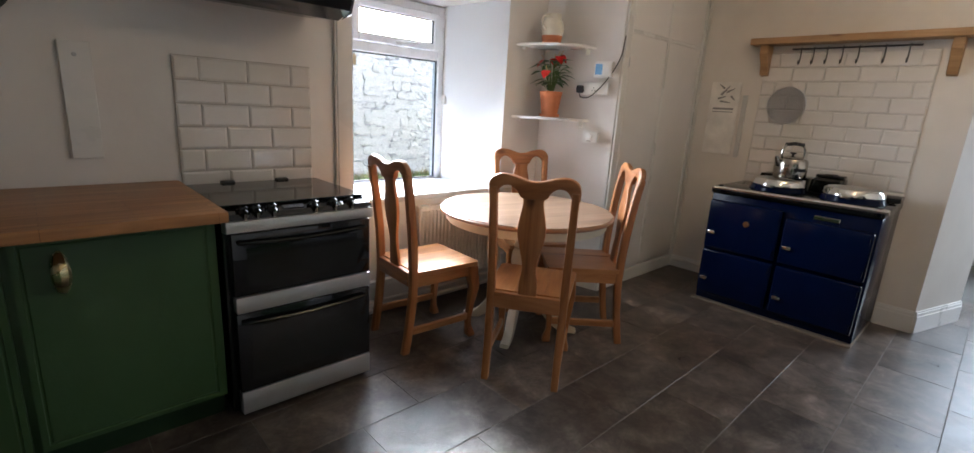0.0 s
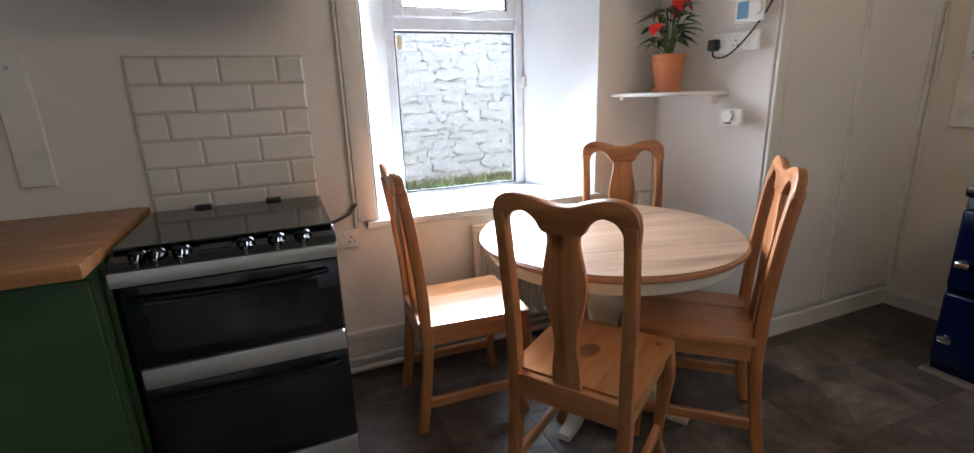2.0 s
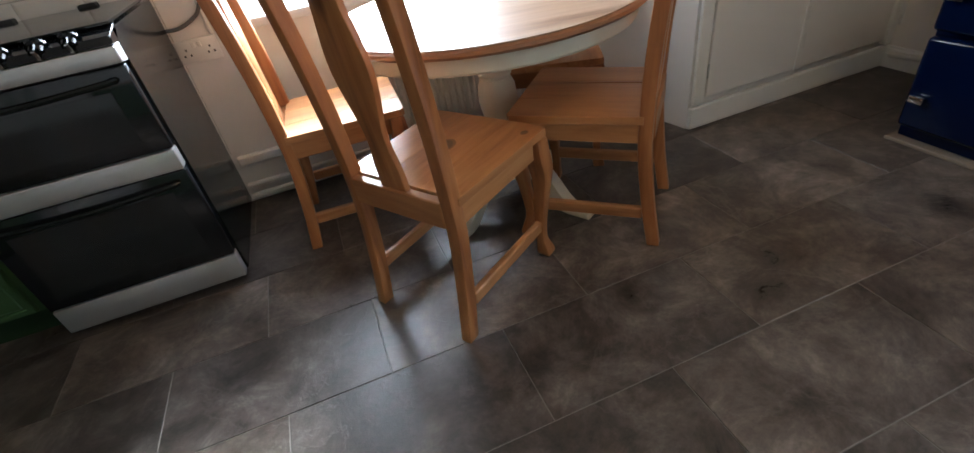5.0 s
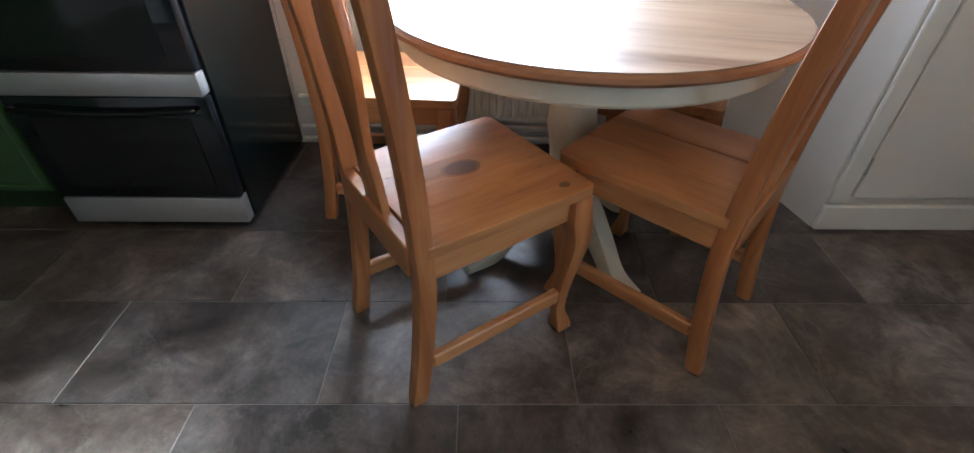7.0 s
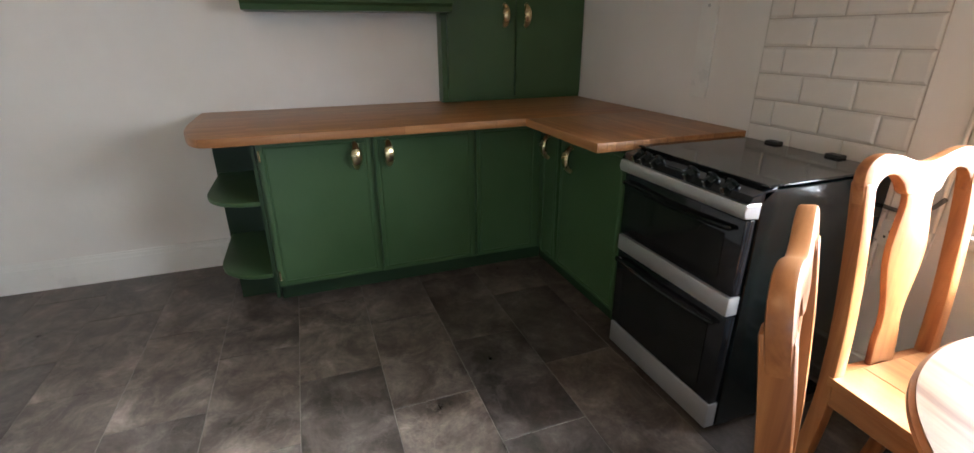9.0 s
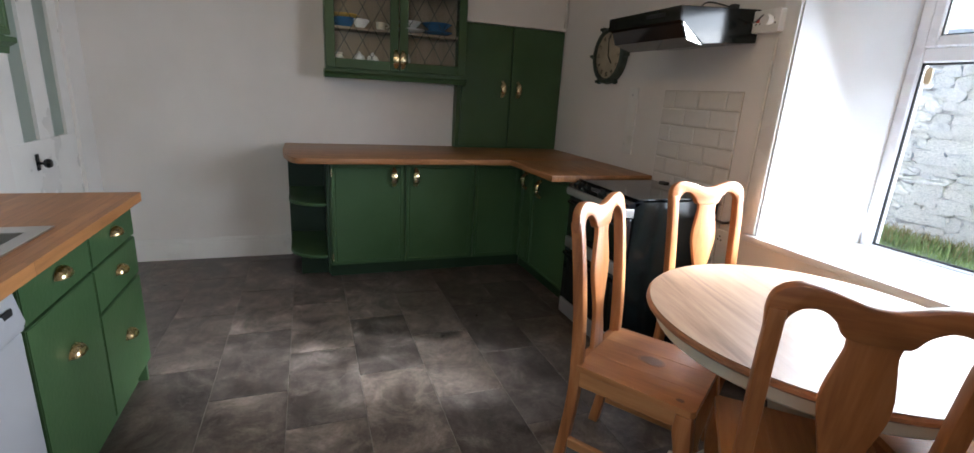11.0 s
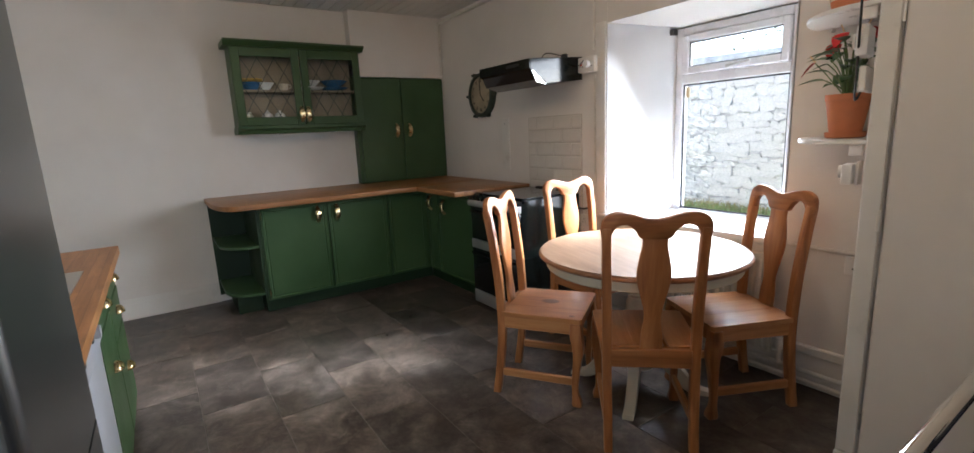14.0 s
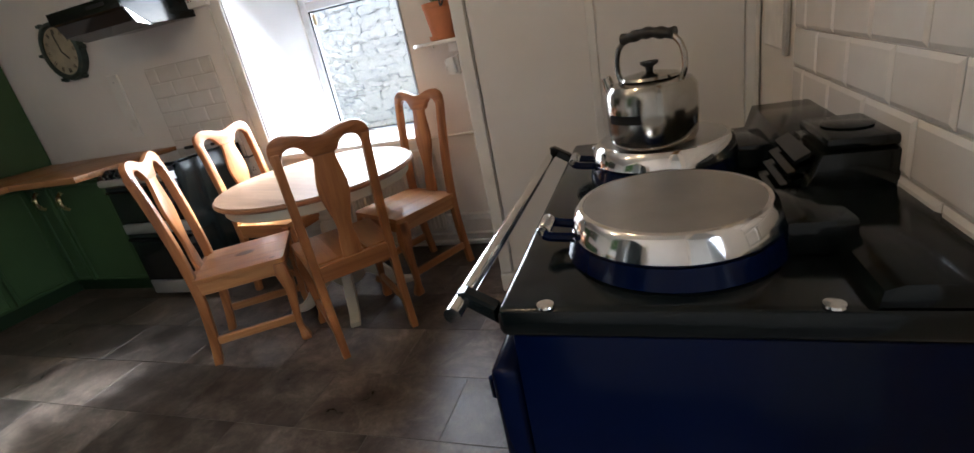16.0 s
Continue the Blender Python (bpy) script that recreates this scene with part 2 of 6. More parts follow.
def slate(name):
    m, n, l, b = mat(name)
    mp = coords(n, l, (1, 1, 1), True)
    a = noise_tex(n, l, mp, 5.4, 12.0, 0.75, 0.35)
    r = ramp(n, [(0.33, (0.022, 0.018, 0.015)), (0.46, (0.063, 0.051, 0.043)), (0.57, (0.122, 0.101, 0.086)), (0.70, (0.24, 0.206, 0.182))])
    l.new(a.outputs[0], r.inputs[0])
    v = noise_tex(n, l, mp, 2.4, 9.0, 0.62, 0.4)
    vr = ramp(n, [(0.485, (0.0, 0.0, 0.0)), (0.5, (1.0, 1.0, 1.0)), (0.512, (0.0, 0.0, 0.0))])
    l.new(v.outputs[0], vr.inputs[0])
    mx = n.new("ShaderNodeMix")
    mx.data_type = "RGBA"
    fac = n.new("ShaderNodeMath")
    fac.operation = "MULTIPLY"
    fac.inputs[1].default_value = 0.13
    l.new(vr.outputs[0], fac.inputs[0])
    l.new(fac.outputs[0], mx.inputs["Factor"])
    l.new(r.outputs[0], mx.inputs["A"])
    mx.inputs["B"].default_value = (0.26, 0.24, 0.215, 1)
    oi = n.new("ShaderNodeObjectInfo")
    tone = ramp(n, [(0.0, (0.72, 0.72, 0.74)), (1.0, (1.25, 1.2, 1.15))])
    l.new(oi.outputs["Random"], tone.inputs[0])
    m2 = n.new("ShaderNodeMix")
    m2.data_type, m2.blend_type = "RGBA", "MULTIPLY"
    m2.inputs["Factor"].default_value = 1.0
    l.new(mx.outputs["Result"], m2.inputs["A"])
    l.new(tone.outputs[0], m2.inputs["B"])
    l.new(m2.outputs["Result"], b.inputs["Base Color"])
    rr = ramp(n, [(0.3, (0.26,) * 3), (0.75, (0.46,) * 3)])
    l.new(a.outputs[0], rr.inputs[0])
    l.new(rr.outputs[0], b.inputs["Roughness"])
    add = n.new("ShaderNodeMath")
    add.operation = "ADD"
    l.new(a.outputs[0], add.inputs[0])
    l.new(fac.outputs[0], add.inputs[1])
    bump(n, l, add.outputs[0], b, 0.35, 0.006)
    return m


SLATE = slate("slate_effect_tile")


def butcher(name, axis):
    """Oiled hardwood staves glued up side by side."""
    m, n, l, b = mat(name)
    tc = n.new("ShaderNodeTexCoord")
    br = n.new("ShaderNodeTexBrick")
    br.inputs["Scale"].default_value = 1.0
    br.inputs["Brick Width"].default_value, br.inputs["Row Height"].default_value = 0.45, 0.04
    br.inputs["Mortar Size"].default_value = 0.0006
    br.inputs["Color1"].default_value = (0.42, 0.205, 0.075, 1)
    br.inputs["Color2"].default_value = (0.30, 0.135, 0.046, 1)
    br.inputs["Mortar"].default_value = (0.12, 0.05, 0.02, 1)
    mp = n.new("ShaderNodeMapping")
    if axis == 1:
        mp.inputs["Rotation"].default_value = (0, 0, radians(90))
    l.new(tc.outputs["Object"], mp.inputs[0])
    l.new(mp.outputs[0], br.inputs["Vector"])
    sc = [1.0, 1.0, 1.0]
    sc[axis] = 0.08
    mg = coords(n, l, sc)
    g = noise_tex(n, l, mg, 45.0, 5.0, 0.6, 0.6)
    gr = ramp(n, [(0.3, (0.72, 0.68, 0.64)), (0.75, (1.2, 1.2, 1.2))])
    l.new(g.outputs[0], gr.inputs[0])
    mx = n.new("ShaderNodeMix")
    mx.data_type, mx.blend_type = "RGBA", "MULTIPLY"
    mx.inputs["Factor"].default_value = 1.0
    l.new(br.outputs["Color"], mx.inputs["A"])
    l.new(gr.outputs[0], mx.inputs["B"])
    l.new(mx.outputs["Result"], b.inputs["Base Color"])
    b.inputs["Roughness"].default_value = 0.38
    bump(n, l, g.outputs[0], b, 0.06, 0.002)
    return m


BUTCHER_X = butcher("oiled_worktop_x", 0)
BUTCHER_Y = butcher("oiled_worktop_y", 1)


def whitewash(name):
    m, n, l, b = mat(name)
    mp = coords(n, l, (1, 1, 1), True)
    a = noise_tex(n, l, mp, 14.0, 9.0, 0.72, 0.5)
    r = ramp(n, [(0.30, (0.13, 0.135, 0.14)), (0.40, (0.50, 0.49, 0.47)), (0.62, (0.76, 0.735, 0.69))])
    l.new(a.outputs[0], r.inputs[0])
    l.new(r.outputs[0], b.inputs["Base Color"])
    b.inputs["Roughness"].default_value = 0.85
    bump(n, l, a.outputs[0], b, 0.7, 0.02)
    return m


PLINTH = plain("buff_stone", (0.22, 0.17, 0.12), 0.7, 0, 0.3, 40)
WHITEWASH = whitewash("whitewashed_stone")
MORTAR = plain("dirty_mortar", (0.50, 0.49, 0.48), 0.9, 0, 0.9, 25, 0, 0.5)
COPING = plain("weathered_coping", (0.42, 0.43, 0.44), 0.9, 0, 0.6, 20, 0, 0.3)
GRASS = plain("grass_blades", (0.24, 0.31, 0.10), 0.7, 0, 0, 60, 0, 0.5)
DRY_GRASS = plain("dry_grass_blades", (0.36, 0.28, 0.13), 0.8, 0, 0, 60, 0, 0.3)
GROUND = plain("mossy_ground", (0.20, 0.26, 0.11), 0.95, 0, 0.7, 18, 0, 0.4)
TWIG = plain("hedge_twigs", (0.10, 0.085, 0.07), 0.9)
HEDGE = plain("hedge_leaves", (0.06, 0.085, 0.045), 0.7, 0, 0, 60, 0, 0.5)


# ---- mesh helpers ----
def add_box(bm, x0, x1, y0, y1, z0, z1, bevel=0.0, seg=1):
    g = bmesh.ops.create_cube(bm, size=1.0, matrix=Matrix.LocRotScale(((x0 + x1) / 2, (y0 + y1) / 2, (z0 + z1) / 2), None, (abs(x1 - x0), abs(y1 - y0), abs(z1 - z0))))
    if bevel:
        es = list({e for v in g["verts"] for e in v.link_edges})
        bmesh.ops.bevel(bm, geom=es, offset=bevel, segments=seg, affect="EDGES", profile=0.5)
    return bm


def box(x0, x1, y0, y1, z0, z1, bevel=0.0, seg=1):
    return add_box(bmesh.new(), x0, x1, y0, y1, z0, z1, bevel, seg)


def add_prism(bm, pts, a, b, axis="z", bevel=0.0, seg=1):
    """A polygon in the plane across axis, drawn out from a to b. Points are (x, y), (x, z) or (y, z)."""
    def put(p, q, h):
        return {"z": (p, q, h), "y": (p, h, q), "x": (h, p, q)}[axis]
    lo = [bm.verts.new(put(p, q, a)) for p, q in pts]
    hi = [bm.verts.new(put(p, q, b)) for p, q in pts]
    n = len(pts)
    fs = [bm.faces.new(lo[::-1]), bm.faces.new(hi)]
    fs += [bm.faces.new((lo[i], lo[(i + 1) % n], hi[(i + 1) % n], hi[i])) for i in range(n)]
    bmesh.ops.recalc_face_normals(bm, faces=fs)
    if bevel:
        es = list({e for f in fs[:2] for e in f.edges})
        bmesh.ops.bevel(bm, geom=es, offset=bevel, segments=seg, affect="EDGES", profile=0.5)
    return bm


def prism(pts, a, b, axis="z", bevel=0.0, seg=1):
    return add_prism(bmesh.new(), pts, a, b, axis, bevel, seg)


def add_lathe(bm, profile, c=(0, 0, 0), seg=24, axis="z"):
    """Turn a profile of (radius, height) round an axis through c."""
    rings = []
    for r, h in profile:
        ring = []
        for i in range(seg):
            u = 2 * math.pi * i / seg
            p, q = r * math.cos(u), r * math.sin(u)
            d = {"z": (p, q, h), "y": (q, h, p), "x": (h, p, q)}[axis]
            ring.append(bm.verts.new((c[0] + d[0], c[1] + d[1], c[2] + d[2])))
        rings.append(ring)
    fs = []
    for r0, r1 in zip(rings, rings[1:]):
        for i in range(seg):
            fs.append(bm.faces.new((r0[i], r0[(i + 1) % seg], r1[(i + 1) % seg], r1[i])))
    fs.append(bm.faces.new(rings[0][::-1]))
    fs.append(bm.faces.new(rings[-1]))
    bmesh.ops.recalc_face_normals(bm, faces=fs)
    return bm


def lathe(profile, c=(0, 0, 0), seg=24, axis="z"):
    return add_lathe(bmesh.new(), profile, c, seg, axis)


def smooth_line(pts, steps=6):
    """A rounded line through the points."""
    v = [Vector(p) for p in pts]
    v = [2 * v[0] - v[1]] + v + [2 * v[-1] - v[-2]]
    out = []
    for a, b, c, d in zip(v, v[1:], v[2:], v[3:]):
        for i in range(steps):
            t = i / steps
            out.append(0.5 * (2 * b + (c - a) * t + (2 * a - 5 * b + 4 * c - d) * t * t + (3 * b - a - 3 * c + d) * t ** 3))
    return out + [v[-2]]


def add_tube(bm, pts, r, seg=8):
    """A round bar along the points; r is a number or one for each point."""
    v = [Vector(p) for p in pts]
    rs = r if isinstance(r, (list, tuple)) else [r] * len(v)
    rings, side = [], None
    for i, p in enumerate(v):
        d = (v[min(i + 1, len(v) - 1)] - v[max(i - 1, 0)]).normalized()
        if side is None:
            side = d.orthogonal().normalized()
        side = (side - d * side.dot(d)).normalized()
        up = d.cross(side)
        rings.append([bm.verts.new(p + rs[i] * (math.cos(2 * math.pi * k / seg) * side + math.sin(2 * math.pi * k / seg) * up)) for k in range(seg)])
    fs = []
    for r0, r1 in zip(rings, rings[1:]):
        fs += [bm.faces.new((r0[k], r0[(k + 1) % seg], r1[(k + 1) % seg], r1[k])) for k in range(seg)]
    fs += [bm.faces.new(rings[0][::-1]), bm.faces.new(rings[-1])]
    bmesh.ops.recalc_face_normals(bm, faces=fs)
    return bm


def tube(pts, r, seg=8):
    return add_tube(bmesh.new(), pts, r, seg)


def add_sweep(bm, pts, sizes):
    """A square-section bar along the points; sizes are (width x, width y) at each, section level."""
    rings = []
    for (x, y, z), (a, b) in zip(pts, sizes):
        rings.append([bm.verts.new((x + sx * a / 2, y + sy * b / 2, z)) for sx, sy in ((-1, -1), (1, -1), (1, 1), (-1, 1))])
    fs = []
    for r0, r1 in zip(rings, rings[1:]):
        fs += [bm.faces.new((r0[k], r0[(k + 1) % 4], r1[(k + 1) % 4], r1[k])) for k in range(4)]
    fs += [bm.faces.new(rings[0][::-1]), bm.faces.new(rings[-1])]
    bmesh.ops.recalc_face_normals(bm, faces=fs)
    es = [e for e in {e for f in fs for e in f.edges} if len(e.link_faces) == 2 and e.calc_face_angle(0) > 1.0]
    bmesh.ops.bevel(bm, geom=es, offset=0.005, segments=2, affect="EDGES", profile=0.5)
    return bm


def mesh_of(name, bm, material, angle=35):
    me = bpy.data.meshes.new(name)
    for f in bm.faces:
        # broad faces ringed by slim bevels stay flat, all else is rounded
        a = 0.35 * f.calc_area()
        f.smooth = not all(g.calc_area() < a for e in f.edges for g in e.link_faces if g is not f)
    bm.to_mesh(me)
    bm.free()
    me.materials.append(material)
    me.set_sharp_from_angle(angle=radians(angle))
    return me


def part(name, bm, material, parent=None, label="", angle=35):
    ob = new(name, mesh_of(name, bm, material, angle))
    if parent is not None:
        ob.parent = parent
    if label:
        ob["label"] = label
    return ob


def thing(name, label, category, m=None, group="", kind=""):
    ob = new(name)
    ob.matrix_world = m if m is not None else Matrix()
    return tagged(ob, label, category, group, kind)


def structure(name, bm, material, label, category="wall", parent=None):
    ob = part(name, bm, material, parent)
    return tagged(ob, label, category, "", "structure")


# ---- the room's shell ----
X0, X1, Y0, Y1, H = -0.79, 4.385, -0.80, 2.69, 2.50
bm = bmesh.new()
add_prism(bm, [(X0 - 0.2, Y1), (1.55, Y1), (1.74, 3.14), (1.74, 3.28), (X0 - 0.2, 3.28)], 0, H)
add_prism(bm, [(2.72, Y1), (5.0, Y1), (5.0, 3.28), (2.54, 3.28), (2.54, 3.14)], 0, H)
add_prism(bm, [(1.55, Y1), (2.72, Y1), (2.54, 3.14), (2.54, 3.28), (1.74, 3.28), (1.74, 3.14)], 0, 0.705)
add_prism(bm, [(Y1, 2.01), (3.28, 1.965), (3.28, H), (Y1, H)], 1.552, 2.718, "x")
structure("wall_north", bm, PLASTER, "white painted rough plaster wall with a deep splayed window recess")
structure("wall_west", box(X0 - 0.2, X0, Y0 - 0.2, Y1, 0, H), PLASTER, "white painted plaster wall behind the green units")
bm = box(X0, -0.55, Y0 - 0.2, Y0, 0, H)
add_box(bm, 0.27, 5.0, Y0 - 0.2, Y0, 0, H)
add_box(bm, -0.55, 0.27, Y0 - 0.2, Y0, 2.02, H)
structure("wall_south", bm, PLASTER, "white painted wall behind the sink units with a door")
bm = prism([(X1, 0.394), (4.98, 0.21), (4.98, Y1), (X1, Y1)], 0, H)
add_prism(bm, [(X1, -0.62), (4.98, -0.70), (4.98, Y0), (X1, Y0)], 0, H)
add_prism(bm, [(X1, 0.393), (4.98, 0.209), (4.98, -0.699), (X1, -0.619)], 2.05, H)
structure("wall_east", bm, PLASTER_CREAM, "cream painted thick wall behind the range cooker with a splayed doorway")
bm = box(X0 - 0.2, 5.0, Y0 - 0.2, 3.28, H, H + 0.12)
for i in range(36):
    add_box(bm, X0 + 0.005, X1, Y0 + 0.1 * i, Y0 + 0.1 * i + 0.094, H - 0.012, H + 0.002)
structure("ceiling", bm, CEILING, "white tongue and groove boarded ceiling", "ceiling")
# the bright room beyond the doorway
bm = box(4.98, 7.2, 1.6, 1.75, 0, H)
add_box(bm, 4.98, 7.2, -1.75, -1.6, 0, H)
add_box(bm, 7.2, 7.35, -1.75, 1.75, 0, H)
add_box(bm, 4.98, 7.35, -1.75, 1.75, H, H + 0.12)
add_box(bm, 4.985, 5.06, 0.215, 1.6, 0, H)
add_box(bm, 4.985, 5.06, -1.6, -0.705, 0, H)
structure("wall_beyond_doorway", bm, PLASTER, "plain white walls of the next room")

# unseen enclosure added behind the back door to dim its glass
bm = box(-0.8, 0.6, -2.0, -1.85, 0, H)
add_box(bm, -0.95, -0.8, -2.0, -1.0, 0, H)
add_box(bm, 0.6, 0.75, -2.0, -1.0, 0, H)
add_box(bm, -0.95, 0.75, -2.0, -1.0, H, H + 0.12)
structure("wall_sky_block", bm, PLASTER, "added unseen walls and roof keeping sky light off the back door panes")

# skirting boards
def skirting(name, pts, h, out, label="white gloss moulded skirting board"):
    """Board along straight runs; out is the side towards the room."""
    bm = bmesh.new()
    for (xa, ya), (xb, yb) in zip(pts, pts[1:]):
        d = Vector((xb - xa, yb - ya, 0)).normalized()
        nrm = Vector((-d.y, d.x, 0)) * out
        for t0, z0, z1 in ((0.018, 0.0, h - 0.035), (0.013, h - 0.035, h - 0.012), (0.008, h - 0.012, h)):
            a, b = Vector((xa, ya, 0)), Vector((xb, yb, 0))
            q = [a + nrm * 0.001, b + nrm * 0.001, b + nrm * t0, a + nrm * t0]
            add_prism(bm, [(v.x, v.y) for v in q], z0, z1)
    return structure(name, bm, TRIM, label, "skirting board")


skirting("baseboard_west", [(X0, 0.42), (X0, Y0)], 0.165, 1)
skirting("baseboard_doorway", [(X1, 0.60), (X1, 0.394), (4.98, 0.21)], 0.15, -1)
skirting("baseboard_east", [(X1, 2.09), (X1, 1.61)], 0.10, -1)

# white boxing above the tall cupboard
structure("wall_boxing", box(X0, -0.675, 1.745, Y1, 1.905, H), PLASTER, "white boxed-in panel above the green cupboard")

# window: white plastic frame, fixed lower pane, top-hung vent
win = tagged(new("window_1"), "white plastic window with a fixed lower pane and a top vent", "window", "", "structure")
def frame_ring(x0, x1, z0, z1, w, y0, y1, bevel=0.006):
    bm = bmesh.new()
    add_box(bm, x0, x0 + w, y0, y1, z0, z1, bevel)
    add_box(bm, x1 - w, x1, y0, y1, z0, z1, bevel)
    add_box(bm, x0 + w, x1 - w, y0, y1, z0, z0 + w, bevel)
    add_box(bm, x0 + w, x1 - w, y0, y1, z1 - w, z1, bevel)
    return bm


bm = frame_ring(1.745, 2.535, 0.70, 1.965, 0.052, 3.16, 3.23)
add_box(bm, 1.797, 2.483, 3.16, 3.23, 1.60, 1.662, 0.006)
part("window_frame", bm, UPVC, win)
part("vent_sash", frame_ring(1.80, 2.48, 1.664, 1.912, 0.045, 3.145, 3.20), UPVC, win)
part("gasket", frame_ring(1.797, 2.483, 0.752, 1.60, 0.009, 3.175, 3.185, 0.0), GASKET, win, "black rubber glazing seal")
part("gasket", frame_ring(1.845, 2.435, 1.709, 1.867, 0.007, 3.160, 3.170, 0.0), GASKET, win, "black rubber glazing seal")
for z0, z1, a, b in ((0.755, 1.598, 1.80, 2.48), (1.712, 1.864, 1.848, 2.432)):
    p = part("pane", box(a, b, 3.188, 3.194, z0, z1), WINDOW_GLASS, win, "clear glass pane")
    p.visible_shadow = False
bm = tube(smooth_line([(2.13, 3.14, 1.682), (2.16, 3.125, 1.684), (2.22, 3.12, 1.690), (2.27, 3.12, 1.696)]), 0.006)
add_box(bm, 2.11, 2.16, 3.135, 3.146, 1.672, 1.692, 0.003)
part("window_handle", bm, SILVER, win, "small silver lever handle")
part("vent_catch", box(2.52, 2.535, 3.12, 3.16, 1.30, 1.36, 0.003), WHITE_PLASTIC, win)
part("hinge_cap", box(1.72, 1.76, 3.10, 3.15, 1.925, 1.965, 0.004), CABLE_GREY, win)
bm = prism([(1.828 + 0.014 * math.cos(u), 1.545 + (0.022 if math.sin(u) >= 0 else -0.022) + 0.014 * math.sin(u)) for u in [2 * math.pi * i / 20 for i in range(20)]], 3.180, 3.187, "y")
part("sticker", bm, CREAM_TAG, win, "small beige oval sticker on the glass")
bm = prism([(1.50, 2.655), (2.735, 2.655), (2.735, 2.69), (2.72, 2.69), (2.54, 3.14), (2.54, 3.16), (1.74, 3.16), (1.74, 3.14), (1.55, 2.69), (1.50, 2.69)], 0.706, 0.742, "z", 0.008, 2)
part("window_sill", bm, REVEAL, win, "deep white gloss window sill")
# gloss-painted linings of the recess
bm = prism([(1.552, 2.688), (1.742, 3.14), (1.746, 3.138), (1.556, 2.684)], 0.742, 2.0)
add_prism(bm, [(2.718, 2.688), (2.538, 3.14), (2.534, 3.138), (2.714, 2.684)], 0.742, 2.0)
structure("window_recess_lining", bm, REVEAL, "bright white painted splayed window reveal")
# flat timber board beside the recess
bm = box(1.462, 1.548, 2.672, 2.689, 0.745, 2.02, 0.006, 2)
structure("trim", bm, TRIM, "white painted vertical board beside the window recess", "trim")

# door in the south wall
d = tagged(new("door_1"), "white half-glazed back door with a black rim knob", "door", "", "structure")
bm = box(-0.55, 0.27, -0.86, -0.82, 0.0, 0.97, 0.003)
for a, b in ((-0.55, -0.44), (-0.27, -0.10), (0.07, 0.27)):
    add_box(bm, a, b, -0.86, -0.82, 0.9705, 1.8795)
add_box(bm, -0.55, 0.27, -0.86, -0.82, 1.88, 2.019)
part("door_leaf", bm, TRIM, d)
for a, b in ((-0.44, -0.27), (-0.10, 0.07)):
    p = part("pane", box(a, b, -0.843, -0.837, 0.97, 1.88), DOOR_GLASS, d, "obscured greenish glass pane")
bm = lathe([(0.008, 0.0), (0.008, 0.03), (0.022, 0.036), (0.027, 0.05), (0.020, 0.064), (0.0, 0.068)], (-0.02, -0.82, 0.85), 16, "y")
add_box(bm, -0.035, -0.005, -0.82, -0.812, 0.81, 0.90, 0.003)
part("door_knob", bm, BLACK_GLOSS, d, "black knob on a black plate")

# heating and electric runs along the walls
def pipe(pts, r, label, mt=PIPE_WHITE, name="pipe"):
    return tagged(part(name, tube(pts, r, 10), mt), label, "pipe")


for z, y, lab in ((0.045, 2.645, "lower"), (0.095, 2.65, "upper")):
    pipe(smooth_line([(1.33, y, z), (1.5, y, z), (2.2, y, z), (2.9, y, z), (3.14, y, z)], 3), 0.012, "white painted heating pipe along the floor under the window")
bm = box(1.33, 3.10, 2.66, 2.689, 0.18, 0.225, 0.006)
structure("trim", bm, TRIM, "white painted timber rail low on the window wall", "trim")
pipe([(2.74, 2.672, 0.725), (3.09, 2.672, 0.725)], 0.009, "white painted conduit leading to the corner socket")
pipe(smooth_line([(-0.66, 2.672, 1.93), (-0.66, 2.672, 2.36), (-0.64, 2.672, 2.42), (-0.58, 2.672, 2.44), (0.4, 2.672, 2.455), (1.2, 2.672, 2.47)], 5), 0.013, "white painted pipe turning along the ceiling")
pipe([(1.445, 2.676, 1.86), (1.445, 2.676, 2.48)], 0.008, "white cable conduit above the double socket")
pipe([(1.452, 2.676, 1.69), (1.452, 2.676, 0.72)], 0.007, "white cable conduit beside the window")
pipe(smooth_line([(4.372, 2.06, 0.06), (4.362, 1.9, 0.075), (4.358, 1.72, 0.06), (4.358, 1.60, 0.06)]), 0.014, "white painted pipe above the floor beside the range cooker")
pipe([(4.372, 2.066, 0.2), (4.372, 2.066, 2.38)], 0.008, "thin painted pipe in the corner", PIPE_WHITE)
pipe([(4.366, 2.06, 2.40), (4.366, 0.42, 2.40)], 0.016, "horizontal painted pipe high on the range wall")

# radiator under the window
rad = thing("radiator", "cream white panel radiator under the window sill", "radiator", group="")
part("panel", box(1.99, 2.72, 2.635, 2.655, 0.13, 0.655, 0.008, 2), RADIATOR, rad)
for i in range(24):
    x = 2.005 + 0.03 * i
    part("rib", box(x, x + 0.018, 2.622, 2.637, 0.15, 0.635, 0.006), RADIATOR, rad)
part("top_grille", box(1.995, 2.715, 2.630, 2.68, 0.655, 0.665, 0.002), RADIATOR, rad)
part("bracket", box(2.1, 2.14, 2.655, 2.69, 0.2, 0.6), RADIATOR, rad)
part("bracket", box(2.56, 2.60, 2.655, 2.69, 0.2, 0.6), RADIATOR, rad)
